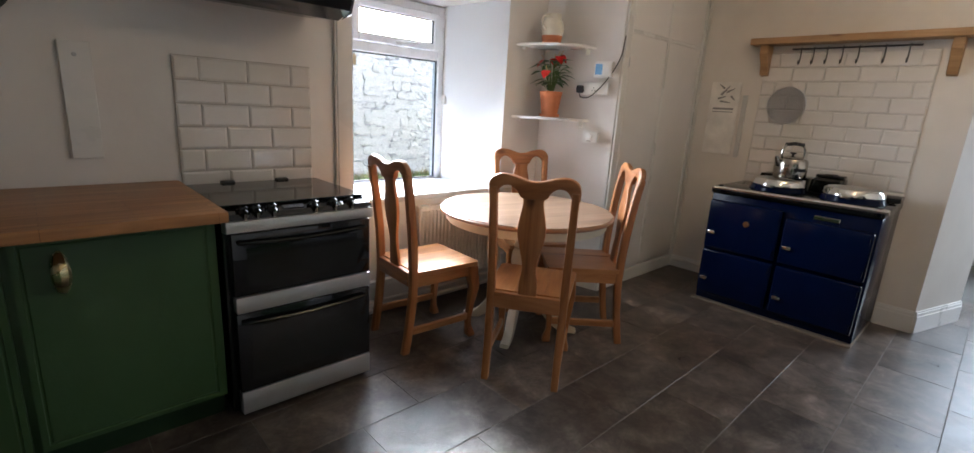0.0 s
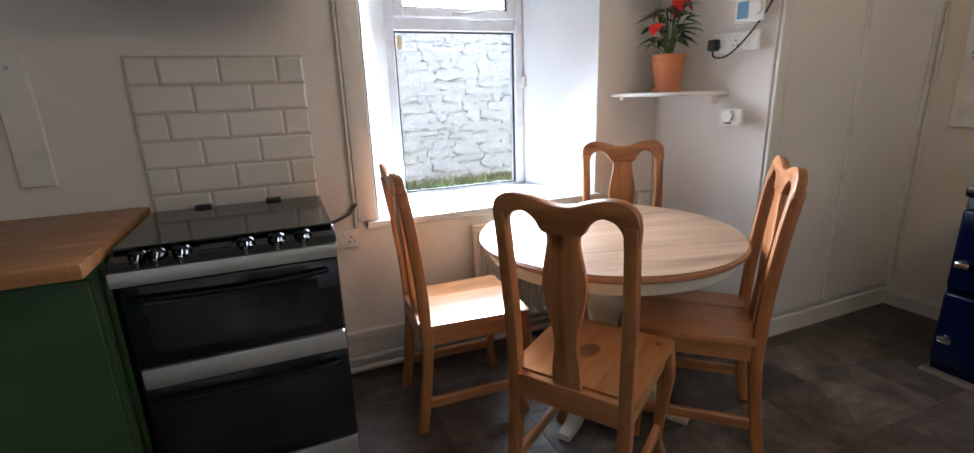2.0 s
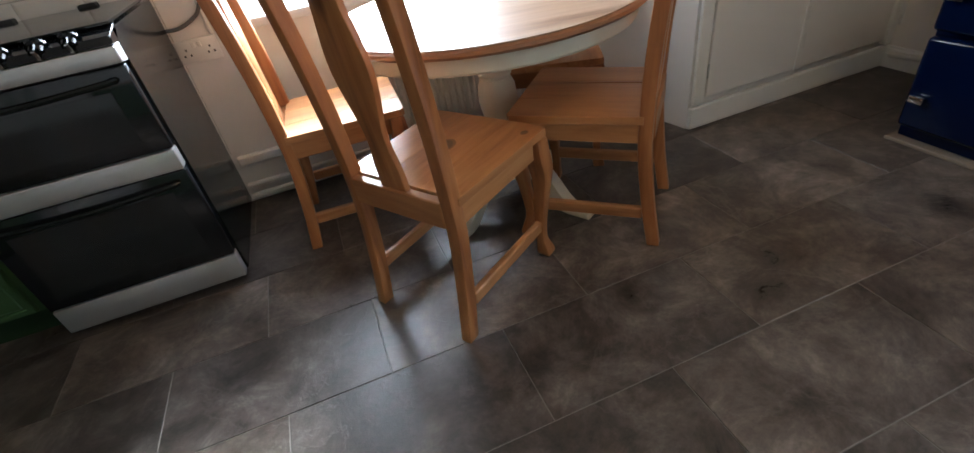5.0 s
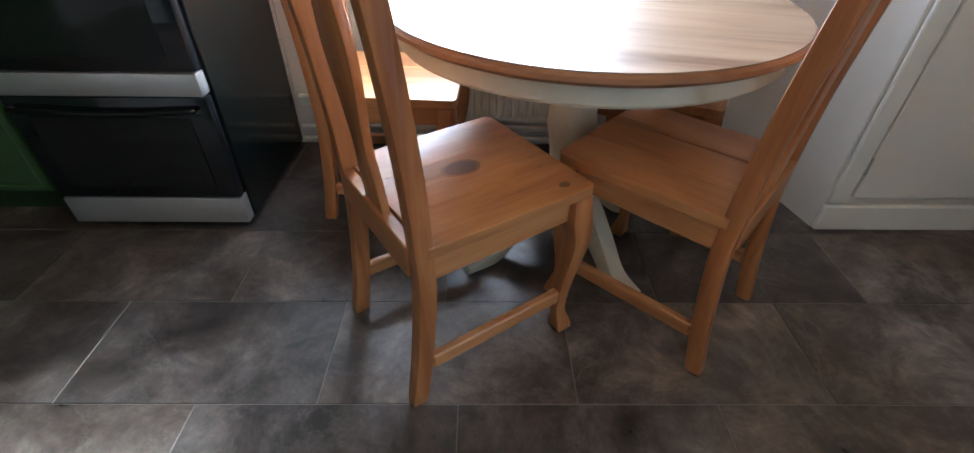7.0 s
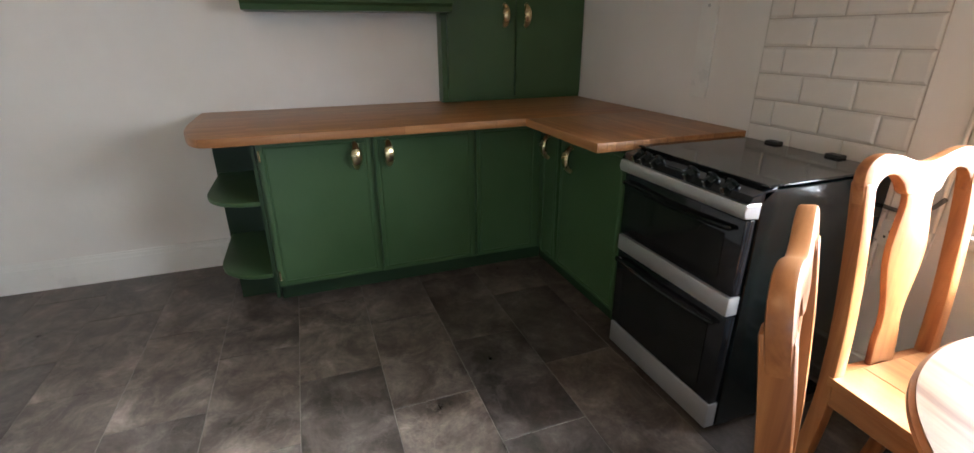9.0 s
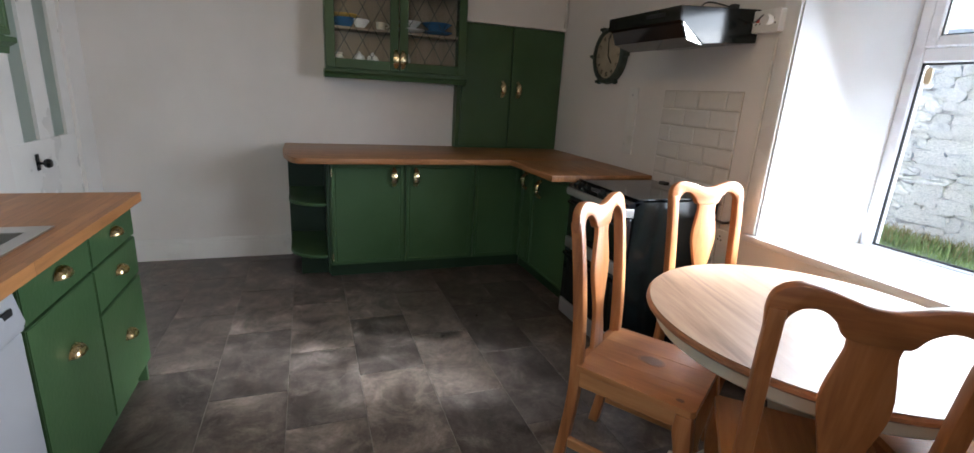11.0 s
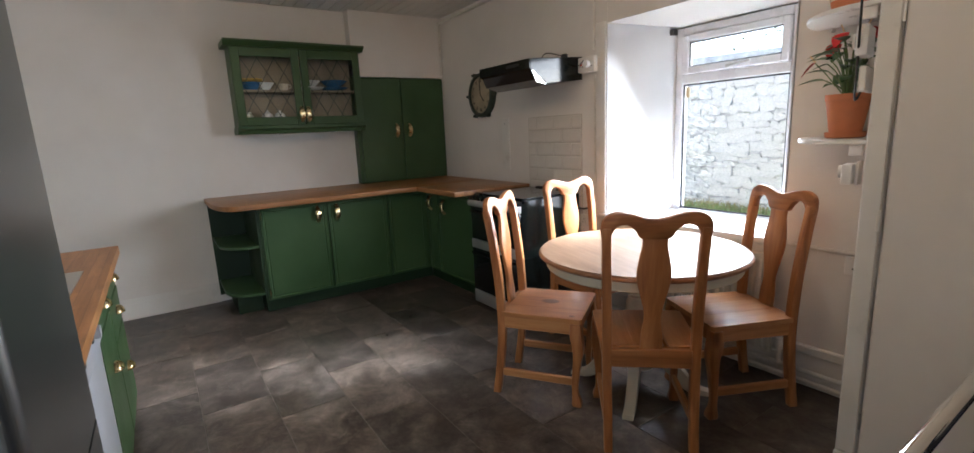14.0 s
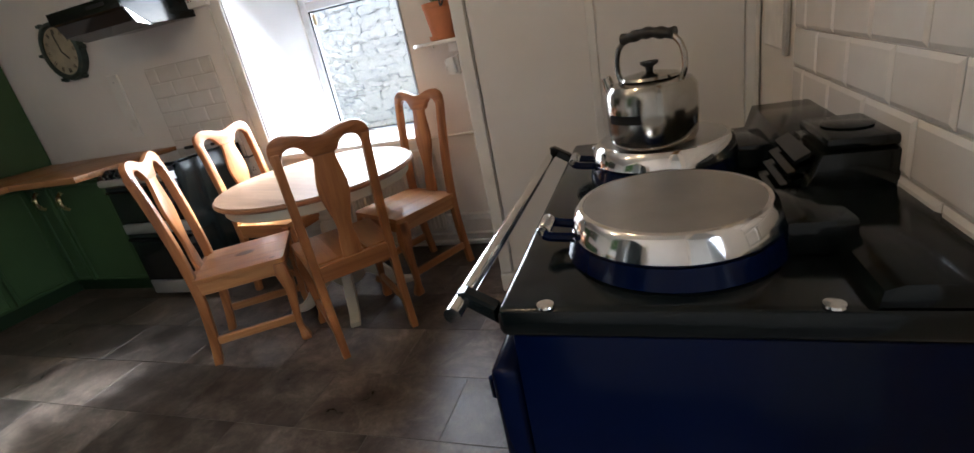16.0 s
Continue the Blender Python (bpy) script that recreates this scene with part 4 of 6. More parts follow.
sk = socket("double_socket", pose(1.405, 2.688, 1.765), 0.15, "white double socket on a deep box with a white plug", False, True, 0.10, 0.05)
part("plug", lathe([(0.02, 0), (0.024, 0.02), (0.018, 0.035), (0.0, 0.037)], (0.03, -0.088, 0), 14, "y"), WHITE_PLASTIC, sk)
part("neon", box(-0.052, -0.036, -0.0535, -0.0505, -0.005, 0.012), RED_SWITCH, sk, "red switch mark")
socket("double_socket", pose(1.385, 2.688, 0.672), 0.146, "white double socket under the window board")
socket("double_socket", pose(3.045, 2.688, 0.665), 0.09, "white single socket low in the corner")
SIDE = math.degrees(math.atan2(2.10 - 2.69, 3.205 - 3.10))
su = socket("double_socket", pose(3.160, 2.30, 1.462, 0, 0, SIDE), 0.15, "white double socket with a black plug", True)
part("plug", box(-0.075, -0.03, -0.05, -0.0135, -0.03, 0.02, 0.007, 2), BLACK_PLASTIC, su, "black moulded plug")
part("cable", tube(smooth_line([(-0.05, -0.04, -0.03), (-0.03, -0.05, -0.06), (0.04, -0.045, -0.05), (0.14, -0.03, 0.06), (0.215, -0.02, 0.20), (0.235, -0.02, 0.34)]), 0.004), BLACK_PLASTIC, su)
part("spur_box", box(0.078, 0.15, -0.022, 0.0, -0.04, 0.045, 0.004), WHITE_PLASTIC, su)
th = thing("heating_programmer", "white heating programmer with a blue display and a dial", "thermostat", pose(3.178, 2.195, 1.59, 0, 0, SIDE))
part("case", box(-0.065, 0.065, -0.035, 0.0, -0.05, 0.05, 0.005, 2), WHITE_PLASTIC, th)
part("display", box(-0.055, -0.005, -0.0375, -0.0355, -0.035, 0.035), STAT_BLUE, th)
part("dial", lathe([(0.026, 0), (0.026, 0.006), (0.018, 0.010), (0.0, 0.010)], (0.03, -0.046, 0.0), 20, "y"), WHITE_PLASTIC, th)
tm = socket("timer_socket", pose(3.162, 2.262, 1.133, 0, 0, SIDE), 0.09, "white socket with a plug-in rotary timer", False)
part("timer", box(0.0, 0.085, -0.045, -0.013, -0.036, 0.036, 0.005, 2), WHITE_PLASTIC, tm)
part("timer_dial", lathe([(0.024, 0), (0.024, 0.012), (0.019, 0.016), (0.0, 0.016)], (0.025, -0.062, 0.005), 20, "y"), WHITE_PLASTIC, tm)
part("marks", box(0.008, 0.042, -0.0465, -0.0455, -0.03, -0.024), DARK_INK, tm)

# ---- ship's clock ----
cl = thing("wall_clock", "round porthole wall clock in weathered green bronze", "clock", pose(0.075, 2.687, 1.675))
R = 0.20
part("case", lathe([(R * 0.98, 0.0), (R, -0.02), (R * 0.96, -0.045), (R * 0.85, -0.055), (R * 0.80, -0.045), (R * 0.80, -0.03), (0.0, -0.03)], (0, 0, 0), 48, "y"), PATINA, cl)
part("dial", lathe([(R * 0.795, -0.031), (R * 0.795, -0.034), (0.0, -0.034)], (0, 0, 0), 40, "y"), CLOCK_FACE, cl, "aged cream dial")
for k in range(12):
    bm = bmesh.new()
    u = radians(30 * k)
    c, s = math.cos(u), math.sin(u)
    for o in ((-0.006, 0.006) if k % 3 else (-0.01, 0.0, 0.01)):
        add_tube(bm, [(0.115 * s + o * c, -0.0355, 0.115 * c - o * s), (0.145 * s + o * c, -0.0355, 0.145 * c - o * s)], 0.002, 4)
    part("numeral", bm, DARK_INK, cl)
bm = tube([(0, -0.037, 0), (-0.012, -0.037, 0.12)], 0.004, 5)
part("minute_pointer", bm, DARK_INK, cl)
part("hour_pointer", tube([(0, -0.038, 0), (0.05, -0.038, -0.055)], 0.005, 5), DARK_INK, cl)
for k in range(6):
    u = radians(60 * k + 30)
    bm = box(-0.014, 0.014, -0.04, -0.008, R * 0.97, R * 1.12, 0.005, 2)
    add_lathe(bm, [(0.012, -0.045), (0.009, -0.055), (0.0, -0.055)], (0, 0, R * 1.05), 8, "y")
    lg = part("lug", bm, PATINA, cl)
    lg.matrix_local = pose(0, 0, 0, 0, math.degrees(u), 0)

# shallow white cover panel on the wall, left of the tiles
pn = thing("wall_panel", "narrow white painted access panel screwed to the wall", "panel")
part("panel", box(0.352, 0.452, 2.674, 2.688, 1.01, 1.455, 0.003), TRIM, pn)
part("screw", lathe([(0.008, 0), (0.006, -0.004), (0, -0.004)], (0.40, 2.674, 1.405), 10, "y"), SILVER, pn)


# ---- dining table: round top on a turned pedestal with four sabre feet ----
TX, TY = 2.338, 2.060
tb = thing("dining_table", "round wooden dining table on a cream painted pedestal", "table", pose(TX, TY, -0.012, 0, 0, -13.7))
bm = lathe([(0.0, 0.742), (0.488, 0.742), (0.497, 0.745), (0.497, 0.7475), (0.0, 0.7475)], (0, 0, 0), 96)
part("tabletop", bm, TABLE_WOOD, tb)
part("edge", lathe([(0.471, 0.718), (0.496, 0.721), (0.506, 0.730), (0.505, 0.739), (0.496, 0.7445), (0.471, 0.742)], (0, 0, 0), 96), TABLE_EDGE, tb, "darker rounded table edge")
part("apron", lathe([(0.45, 0.672), (0.464, 0.669), (0.469, 0.676), (0.469, 0.717), (0.45, 0.7175)], (0, 0, 0), 72), CREAM, tb)
part("pedestal", lathe([(0.075, 0.12), (0.09, 0.14), (0.095, 0.20), (0.078, 0.225), (0.060, 0.25), (0.052, 0.30), (0.058, 0.36), (0.070, 0.42), (0.066, 0.47), (0.052, 0.50), (0.060, 0.515), (0.050, 0.53), (0.055, 0.58), (0.075, 0.63), (0.12, 0.668)], (0, 0, 0), 32), CREAM, tb)
part("brace", box(-0.43, 0.43, -0.035, 0.035, 0.668, 0.716, 0.004), CREAM, tb)
part("brace", box(-0.035, 0.035, -0.43, 0.43, 0.669, 0.717, 0.004), CREAM, tb)
for k in range(4):
    prof = smooth_line([(0.05, 0, 0.235), (0.13, 0, 0.215), (0.21, 0, 0.13), (0.28, 0, 0.045), (0.355, 0, 0.022)], 5)
    low = smooth_line([(0.05, 0, 0.13), (0.11, 0, 0.125), (0.18, 0, 0.06), (0.255, 0, 0.004), (0.36, 0, 0.0)], 5)
    pts = [(p.x, p.z + 0.012) for p in prof] + [(p.x, max(0.0, p.z) + 0.012) for p in reversed(low)]
    lg = part("leg", prism(pts, -0.026, 0.026, "y", 0.006, 2), CREAM, tb)
    lg.matrix_local = pose(0, 0, 0, 0, 0, 45 + 90 * k)


# ---- pine chairs with a vase-shaped splat ----
def build_chair(m, label):
    """Origin between the feet of the back legs; the chair faces +y."""
    c = thing("dining_chair", label, "chair", m, "chairs round the table")
    for s in (-1, 1):
        bm = bmesh.new()
        pts = smooth_line([(s * 0.172, 0.005, 0.0), (s * 0.172, 0.028, 0.15), (s * 0.174, 0.045, 0.33), (s * 0.174, 0.045, 0.45), (s * 0.176, 0.036, 0.62), (s * 0.180, 0.014, 0.82), (s * 0.182, -0.008, 0.962)], 4)
        add_sweep(bm, pts, [(0.034 + 0.004 * math.sin(i / 24 * 3.14), 0.040) for i in range(len(pts))])
        part("back_leg", bm, PINE_Z, c)
    for s in (-1, 1):
        bm = bmesh.new()
        pts = smooth_line([(s * 0.183, 0.425, 0.43), (s * 0.185, 0.427, 0.37), (s * 0.188, 0.437, 0.30), (s * 0.182, 0.425, 0.19), (s * 0.178, 0.417, 0.09), (s * 0.182, 0.425, 0.035), (s * 0.184, 0.430, 0.0)], 4)
        wd = [0.050, 0.052, 0.054, 0.056, 0.058, 0.058, 0.056, 0.054, 0.050, 0.046, 0.042, 0.039, 0.036, 0.034, 0.032, 0.031, 0.030, 0.030, 0.032, 0.036, 0.040, 0.044, 0.046, 0.045, 0.042]
        add_sweep(bm, pts, [(w, w) for w in wd[:len(pts)]])
        part("front_leg", bm, PINE_Z, c)
    # seat: a slab with a slight hollow at the splat
    for pts in ([(-0.196, 0.052), (-0.0653, 0.052), (-0.0703, 0.456), (-0.194, 0.456), (-0.207, 0.444)],
                [(-0.0650, 0.052), (0.075, 0.052), (0.080, 0.456), (-0.0700, 0.456)],
                [(0.0753, 0.052), (0.196, 0.052), (0.207, 0.444), (0.194, 0.456), (0.0803, 0.456)]):
        part("seat_board", prism(pts, 0.432, 0.456, "z", 0.0009, 1), PINE_Y, c)
    part("seat_rail", box(-0.165, 0.165, 0.412, 0.434, 0.365, 0.431, 0.003), PINE_X, c)
    part("seat_rail", box(-0.158, 0.158, 0.022, 0.050, 0.372, 0.450, 0.003), PINE_X, c)
    for s in (-1, 1):
        bm = box(s * 0.178 - 0.011, s * 0.178 + 0.011, 0.062, 0.405, 0.370, 0.431, 0.003)
        part("seat_rail", bm, PINE_Y, c)
        part("side_stretcher", box(s * 0.178 - 0.011, s * 0.178 + 0.011, 0.045, 0.41, 0.105, 0.145, 0.004), PINE_Y, c)
    # yoke-shaped crest rail, leaning with the legs
    top = smooth_line([(-0.200, 0, 0.895), (-0.204, 0, 0.945), (-0.192, 0, 0.985), (-0.150, 0, 1.008), (-0.09, 0, 1.002), (-0.035, 0, 0.985), (0.0, 0, 0.981), (0.035, 0, 0.985), (0.09, 0, 1.002), (0.150, 0, 1.008), (0.192, 0, 0.985), (0.204, 0, 0.945), (0.200, 0, 0.895)], 3)
    low = smooth_line([(0.164, 0, 0.895), (0.160, 0, 0.925), (0.140, 0, 0.952), (0.105, 0, 0.957), (0.075, 0, 0.935), (0.055, 0, 0.905), (0.0, 0, 0.90), (-0.055, 0, 0.905), (-0.075, 0, 0.935), (-0.105, 0, 0.957), (-0.140, 0, 0.952), (-0.160, 0, 0.925), (-0.164, 0, 0.895)], 3)
    pts = [(p.x, p.z) for p in top] + [(p.x, p.z) for p in low]
    cr = part("crest_rail", prism([(x, z - 0.90) for x, z in pts], -0.015, 0.015, "y", 0.006, 2), PINE_X, c)
    cr.matrix_local = pose(0, 0.001, 0.917, 9, 0, 0)
    # splat
    half = [(0.044, 0.449), (0.042, 0.52), (0.034, 0.57), (0.036, 0.62), (0.050, 0.68), (0.063, 0.74), (0.064, 0.79), (0.055, 0.845), (0.046, 0.895), (0.050, 0.932)]
    hs = smooth_line([(x, 0, z) for x, z in half], 3)
    pts = [(p.x, p.z - 0.449) for p in hs] + [(-p.x, p.z - 0.449) for p in reversed(hs)]
    sp = part("splat", prism(pts, -0.009, 0.009, "y", 0.004, 2), PINE_Z, c)
    sp.matrix_local = pose(0, 0.040, 0.449, 4.6, 0, 0)
    return c


CHAIRS = [
    (1.836, 1.573, 33.8, "honey pine dining chair facing the table across open floor"),
    (2.736, 1.642, 137.4, "honey pine dining chair drawn up near the range cooker"),
    (2.768, 2.530, 244.0, "honey pine dining chair in the corner under the shelves"),
    (1.563, 2.318, -3.0, "honey pine dining chair beside the cooker and window"),
]
chairs = []
for cx_, cy_, face, lab in CHAIRS:
    m = pose(cx_, cy_, 0, 0, 0, face - 90)
    chairs.append(tagged(copy_thing(chairs[0], m), lab) if chairs else build_chair(m, lab))


def seat_knot(chair, x, y, a, b):
    """An oval knot in a seat board, with a paler ring of figured wood round it."""
    for k, top, mt, nm in ((1.25, 0.4563, KNOT_HALO, "knot_ring"), (1.0, 0.4566, KNOT, "knot")):
        pts = [(x + k * a * math.cos(u) * (1 + 0.06 * math.sin(3 * u)), y + k * b * math.sin(u)) for u in [2 * math.pi * i / 24 for i in range(24)]]
        part(nm, prism(pts, 0.450, top), mt, chair, "dark oval knot in the seat")


seat_knot(chairs[0], -0.015, 0.248, 0.026, 0.040)
seat_knot(chairs[0], 0.165, 0.400, 0.009, 0.012)
seat_knot(chairs[3], 0.150, 0.262, 0.011, 0.016)

# ---- potted flower on the lower shelf ----
pot = thing("potted_flower", "red flowering plant in a terracotta pot and saucer", "plant", pose(3.01, 2.515, 1.252) @ Matrix.Scale(1.08, 4))
part("saucer", lathe([(0.055, 0), (0.066, 0.004), (0.068, 0.022), (0.062, 0.022), (0.058, 0.008), (0.0, 0.008)], (0, 0, 0), 28), TERRACOTTA, pot)
part("pot", lathe([(0.048, 0.009), (0.052, 0.012), (0.071, 0.14), (0.074, 0.142), (0.075, 0.165), (0.068, 0.165), (0.066, 0.15), (0.0, 0.148)], (0, 0, 0), 28), TERRACOTTA, pot)
part("soil", lathe([(0.064, 0.149), (0.04, 0.154), (0.0, 0.156)], (0, 0, 0), 16), SOIL, pot)
rng = random.Random(4)


def leaf_mesh(bm, base, tip, width, fold=0.25):
    """A pointed heart-shaped blade from base to tip."""
    base, tip = Vector(base), Vector(tip)
    d = tip - base
    side = d.cross(Vector((0, 0, 1)))
    side = side.normalized() if side.length > 1e-4 else Vector((1, 0, 0))
    up = side.cross(d).normalized()
    prof = [(0.0, 0.25), (0.12, 0.8), (0.3, 1.0), (0.55, 0.8), (0.8, 0.4), (1.0, 0.0)]
    L, M, Rr = [], [], []
    for t, w in prof:
        p = base + d * t - Vector((0, 0, 0.25 * d.length * t * t))
        M.append(bm.verts.new(p))
        L.append(bm.verts.new(p + side * width * w / 2 + up * fold * width * w / 2))
        Rr.append(bm.verts.new(p - side * width * w / 2 + up * fold * width * w / 2))
    for i in range(len(prof) - 1):
        bm.faces.new((M[i], M[i + 1], L[i + 1], L[i]))
        bm.faces.new((M[i + 1], M[i], Rr[i], Rr[i + 1]))


for i in range(34):
    u = 2.4 * i + rng.uniform(-0.3, 0.3)
    rad_, h = rng.uniform(0.02, 0.085), rng.uniform(0.20, 0.36)
    p = Vector((rad_ * math.cos(u), rad_ * math.sin(u), h))
    bm = tube(smooth_line([(0.012 * math.cos(u), 0.012 * math.sin(u), 0.15), (p.x * 0.5, p.y * 0.5, 0.15 + (h - 0.15) * 0.65), tuple(p)], 3), 0.0022, 5)
    part("stem", bm, STEM, pot)
    bm = bmesh.new()
    ln = rng.uniform(0.06, 0.095)
    leaf_mesh(bm, p, p + Vector((math.cos(u) * ln, math.sin(u) * ln, rng.uniform(-0.02, 0.025))), ln * 0.62)
    part("leaf", bm, LEAF, pot)
for u, r_, h in ((3.5, 0.115, 0.29), (4.4, 0.05, 0.385), (5.9, 0.05, 0.40), (0.6, 0.06, 0.38), (2.7, 0.07, 0.36)):
    p = Vector((r_ * math.cos(u), r_ * math.sin(u), h))
    part("stem", tube(smooth_line([(0.008 * math.cos(u), 0.008 * math.sin(u), 0.15), (p.x * 0.6, p.y * 0.6, 0.15 + (h - 0.15) * 0.6), tuple(p)], 3), 0.0022, 5), STEM, pot)
    bm = bmesh.new()
    leaf_mesh(bm, p, p + Vector((math.cos(u) * 0.045, math.sin(u) * 0.045, -0.04)), 0.066, 0.15)
    fl = part("flower", bm, RED, pot, "waxy red flower")
    part("spike", tube([tuple(p + Vector((0, 0, 0.003))), tuple(p + Vector((math.cos(u) * 0.018, math.sin(u) * 0.018, 0.028)))], [0.0035, 0.002], 6), PEACH, fl)
jug = thing("jug", "cream jug with a bare terracotta foot on the upper shelf", "jug", pose(2.985, 2.53, 1.742) @ Matrix.Scale(1.28, 4))
part("foot", lathe([(0.045, 0), (0.05, 0.004), (0.056, 0.045), (0.0, 0.045)], (0, 0, 0), 24), TERRACOTTA, jug)
part("body", lathe([(0.056, 0.045), (0.062, 0.07), (0.056, 0.11), (0.042, 0.13), (0.046, 0.155), (0.042, 0.155), (0.036, 0.13), (0.0, 0.10)], (0, 0, 0), 24), CREAM_CHINA, jug)
part("jug_handle", tube(smooth_line([(-0.044, 0, 0.14), (-0.08, 0, 0.13), (-0.08, 0, 0.09), (-0.058, 0, 0.07)], 4), 0.006, 8), CREAM_CHINA, jug)

# ---- range cooker ----
AX, AY0, AY1, AT = 3.768, 0.605, 1.575, 0.852
ag = thing("range_cooker", "navy enamel cast-iron range cooker with two domed lids", "range cooker")
part("body", box(AX, X1 - 0.004, AY0, AY1, 0.016, 0.80, 0.006, 2), NAVY, ag)
part("plinth", box(AX - 0.035, X1 - 0.05, AY0 - 0.005, AY1 + 0.02, 0.0, 0.015, 0.003), PLINTH, ag, "worn buff stone hearth strip")
part("top_plate", box(AX - 0.018, X1 - 0.004, AY0 - 0.008, AY1 + 0.008, 0.80, AT, 0.014, 3), BLACK_GLOSS, ag, "black enamel top plate")
for y0, y1, z0, z1 in ((1.10, 1.560, 0.42, 0.76), (1.10, 1.560, 0.08, 0.40), (0.615, 1.08, 0.42, 0.72), (0.615, 1.08, 0.08, 0.40)):
    dr = part("oven_door", box(AX - 0.058, AX - 0.001, y0, y1, z0, z1, 0.014, 3), NAVY, ag)
    for zz in (z0 + 0.05, z1 - 0.05):
        part("hinge", tube([(AX - 0.062, y0 + 0.02, zz - 0.02), (AX - 0.062, y0 + 0.02, zz + 0.02)], 0.007, 8), NAVY, dr)
    part("catch", box(AX - 0.080, AX - 0.0585, y1 - 0.07, y1 - 0.02, z0 + 0.10, z0 + 0.125, 0.006, 2), CHROME, dr, "chrome door catch")
part("badge", lathe([(0.022, 0), (0.02, -0.004), (0, -0.004)], (AX - 0.0585, 1.30, 0.63), 20, "x"), CHROME, ag, "small pale oval badge")
part("burner_door_plate", box(AX - 0.012, AX - 0.0005, 0.80, 0.94, 0.735, 0.762, 0.004), CHROME, ag, "pale rating plate")
rl = part("towel_rail", tube([(3.690, 0.575, 0.856), (3.690, 1.545, 0.848)], 0.014, 14), CHROME, ag, "chrome towel rail")
for y in (0.625, 1.50):
    part("rail_bracket", prism([(AX - 0.02, 0.845), (AX - 0.02, 0.815), (3.690, 0.852), (3.686, 0.872), (3.70, 0.874)], y - 0.014, y + 0.014, "y", 0.004), BLACK_GLOSS, rl)
for y in (0.610, 1.53):
    for x in (3.828, 4.195):
        part("plate_stud", lathe([(0.014, 0.0), (0.013, 0.003), (0.0, 0.004)], (x, y, AT), 16), CHROME, ag)


def hob_lid(cy):
    c = (4.015, cy, AT)
    base = part("lid_base", lathe([(0.174, 0.001), (0.177, 0.004), (0.167, 0.036), (0.0, 0.037)], c, 56), NAVY, ag)
    part("lid_rim", lathe([(0.165, 0.038), (0.167, 0.042), (0.159, 0.074), (0.151, 0.082), (0.144, 0.083), (0.141, 0.081)], c, 56), CHROME, base, "polished chrome lid rim")
    part("lid_top", lathe([(0.146, 0.078), (0.145, 0.0825), (0.11, 0.084), (0.0, 0.085)], c, 56), LID_STEEL, base, "scuffed steel lid top")
    for s in (-1, 1):
        arm = part("lid_arm", tube(smooth_line([(3.865, cy + s * 0.03, AT + 0.03), (3.815, cy + s * 0.033, AT + 0.036), (3.80, cy + s * 0.034, AT + 0.042)]), 0.009), NAVY, base)
    coil = [(3.80 + 0.011 * math.cos(i * 0.7), cy - 0.03 + 0.06 * i / 60, AT + 0.044 + 0.011 * math.sin(i * 0.7)) for i in range(61)]
    part("spring_handle", tube(coil, 0.0022, 6), CHROME, arm, "coiled chrome spring handle")
    part("lid_hinge", box(4.170, 4.262, cy - 0.075, cy + 0.075, AT + 0.002, AT + 0.058, 0.008, 2), BLACK_GLOSS, base)


hob_lid(0.812)
hob_lid(1.240)
part("back_shelf", prism([(4.236, AT + 0.001), (X1 - 0.006, AT + 0.001), (X1 - 0.006, AT + 0.034), (4.262, AT + 0.034), (4.240, AT + 0.026)], AY0 - 0.006, 0.918, "y", 0.003, 2), BLACK_GLOSS, ag, "raised black enamel warming shelf")
fl = part("flue_box", prism([(4.226, AT + 0.001), (X1 - 0.008, AT + 0.001), (X1 - 0.008, AT + 0.098), (4.262, AT + 0.098)], 0.92, 1.10, "y", 0.008, 2), BLACK_GLOSS, ag, "dark green-black flue chamber")
part("flue_cap", box(4.268, X1 - 0.010, 0.926, 1.094, AT + 0.099, AT + 0.122, 0.009, 2), BLACK_GLOSS, fl)
part("cap_plate", lathe([(0.040, 0.0), (0.041, 0.003), (0.036, 0.005), (0.0, 0.005)], (4.322, 1.01, AT + 0.1225), 28), BLACK_GLOSS, fl)
for i in range(4):
    part("louvre", prism([(4.196 + 0.010 * i, AT + 0.012 + 0.022 * i), (4.250, AT + 0.024 + 0.022 * i), (4.250, AT + 0.033 + 0.022 * i), (4.196 + 0.010 * i, AT + 0.019 + 0.022 * i)], 0.94, 1.09, "y"), BLACK_GLOSS, fl)
part("flue_side", prism([(4.215, AT + 0.001), (X1 - 0.01, AT + 0.001), (X1 - 0.01, AT + 0.088), (4.245, AT + 0.088)], 1.104, 1.44, "y", 0.008, 2), BLACK_GLOSS, fl)

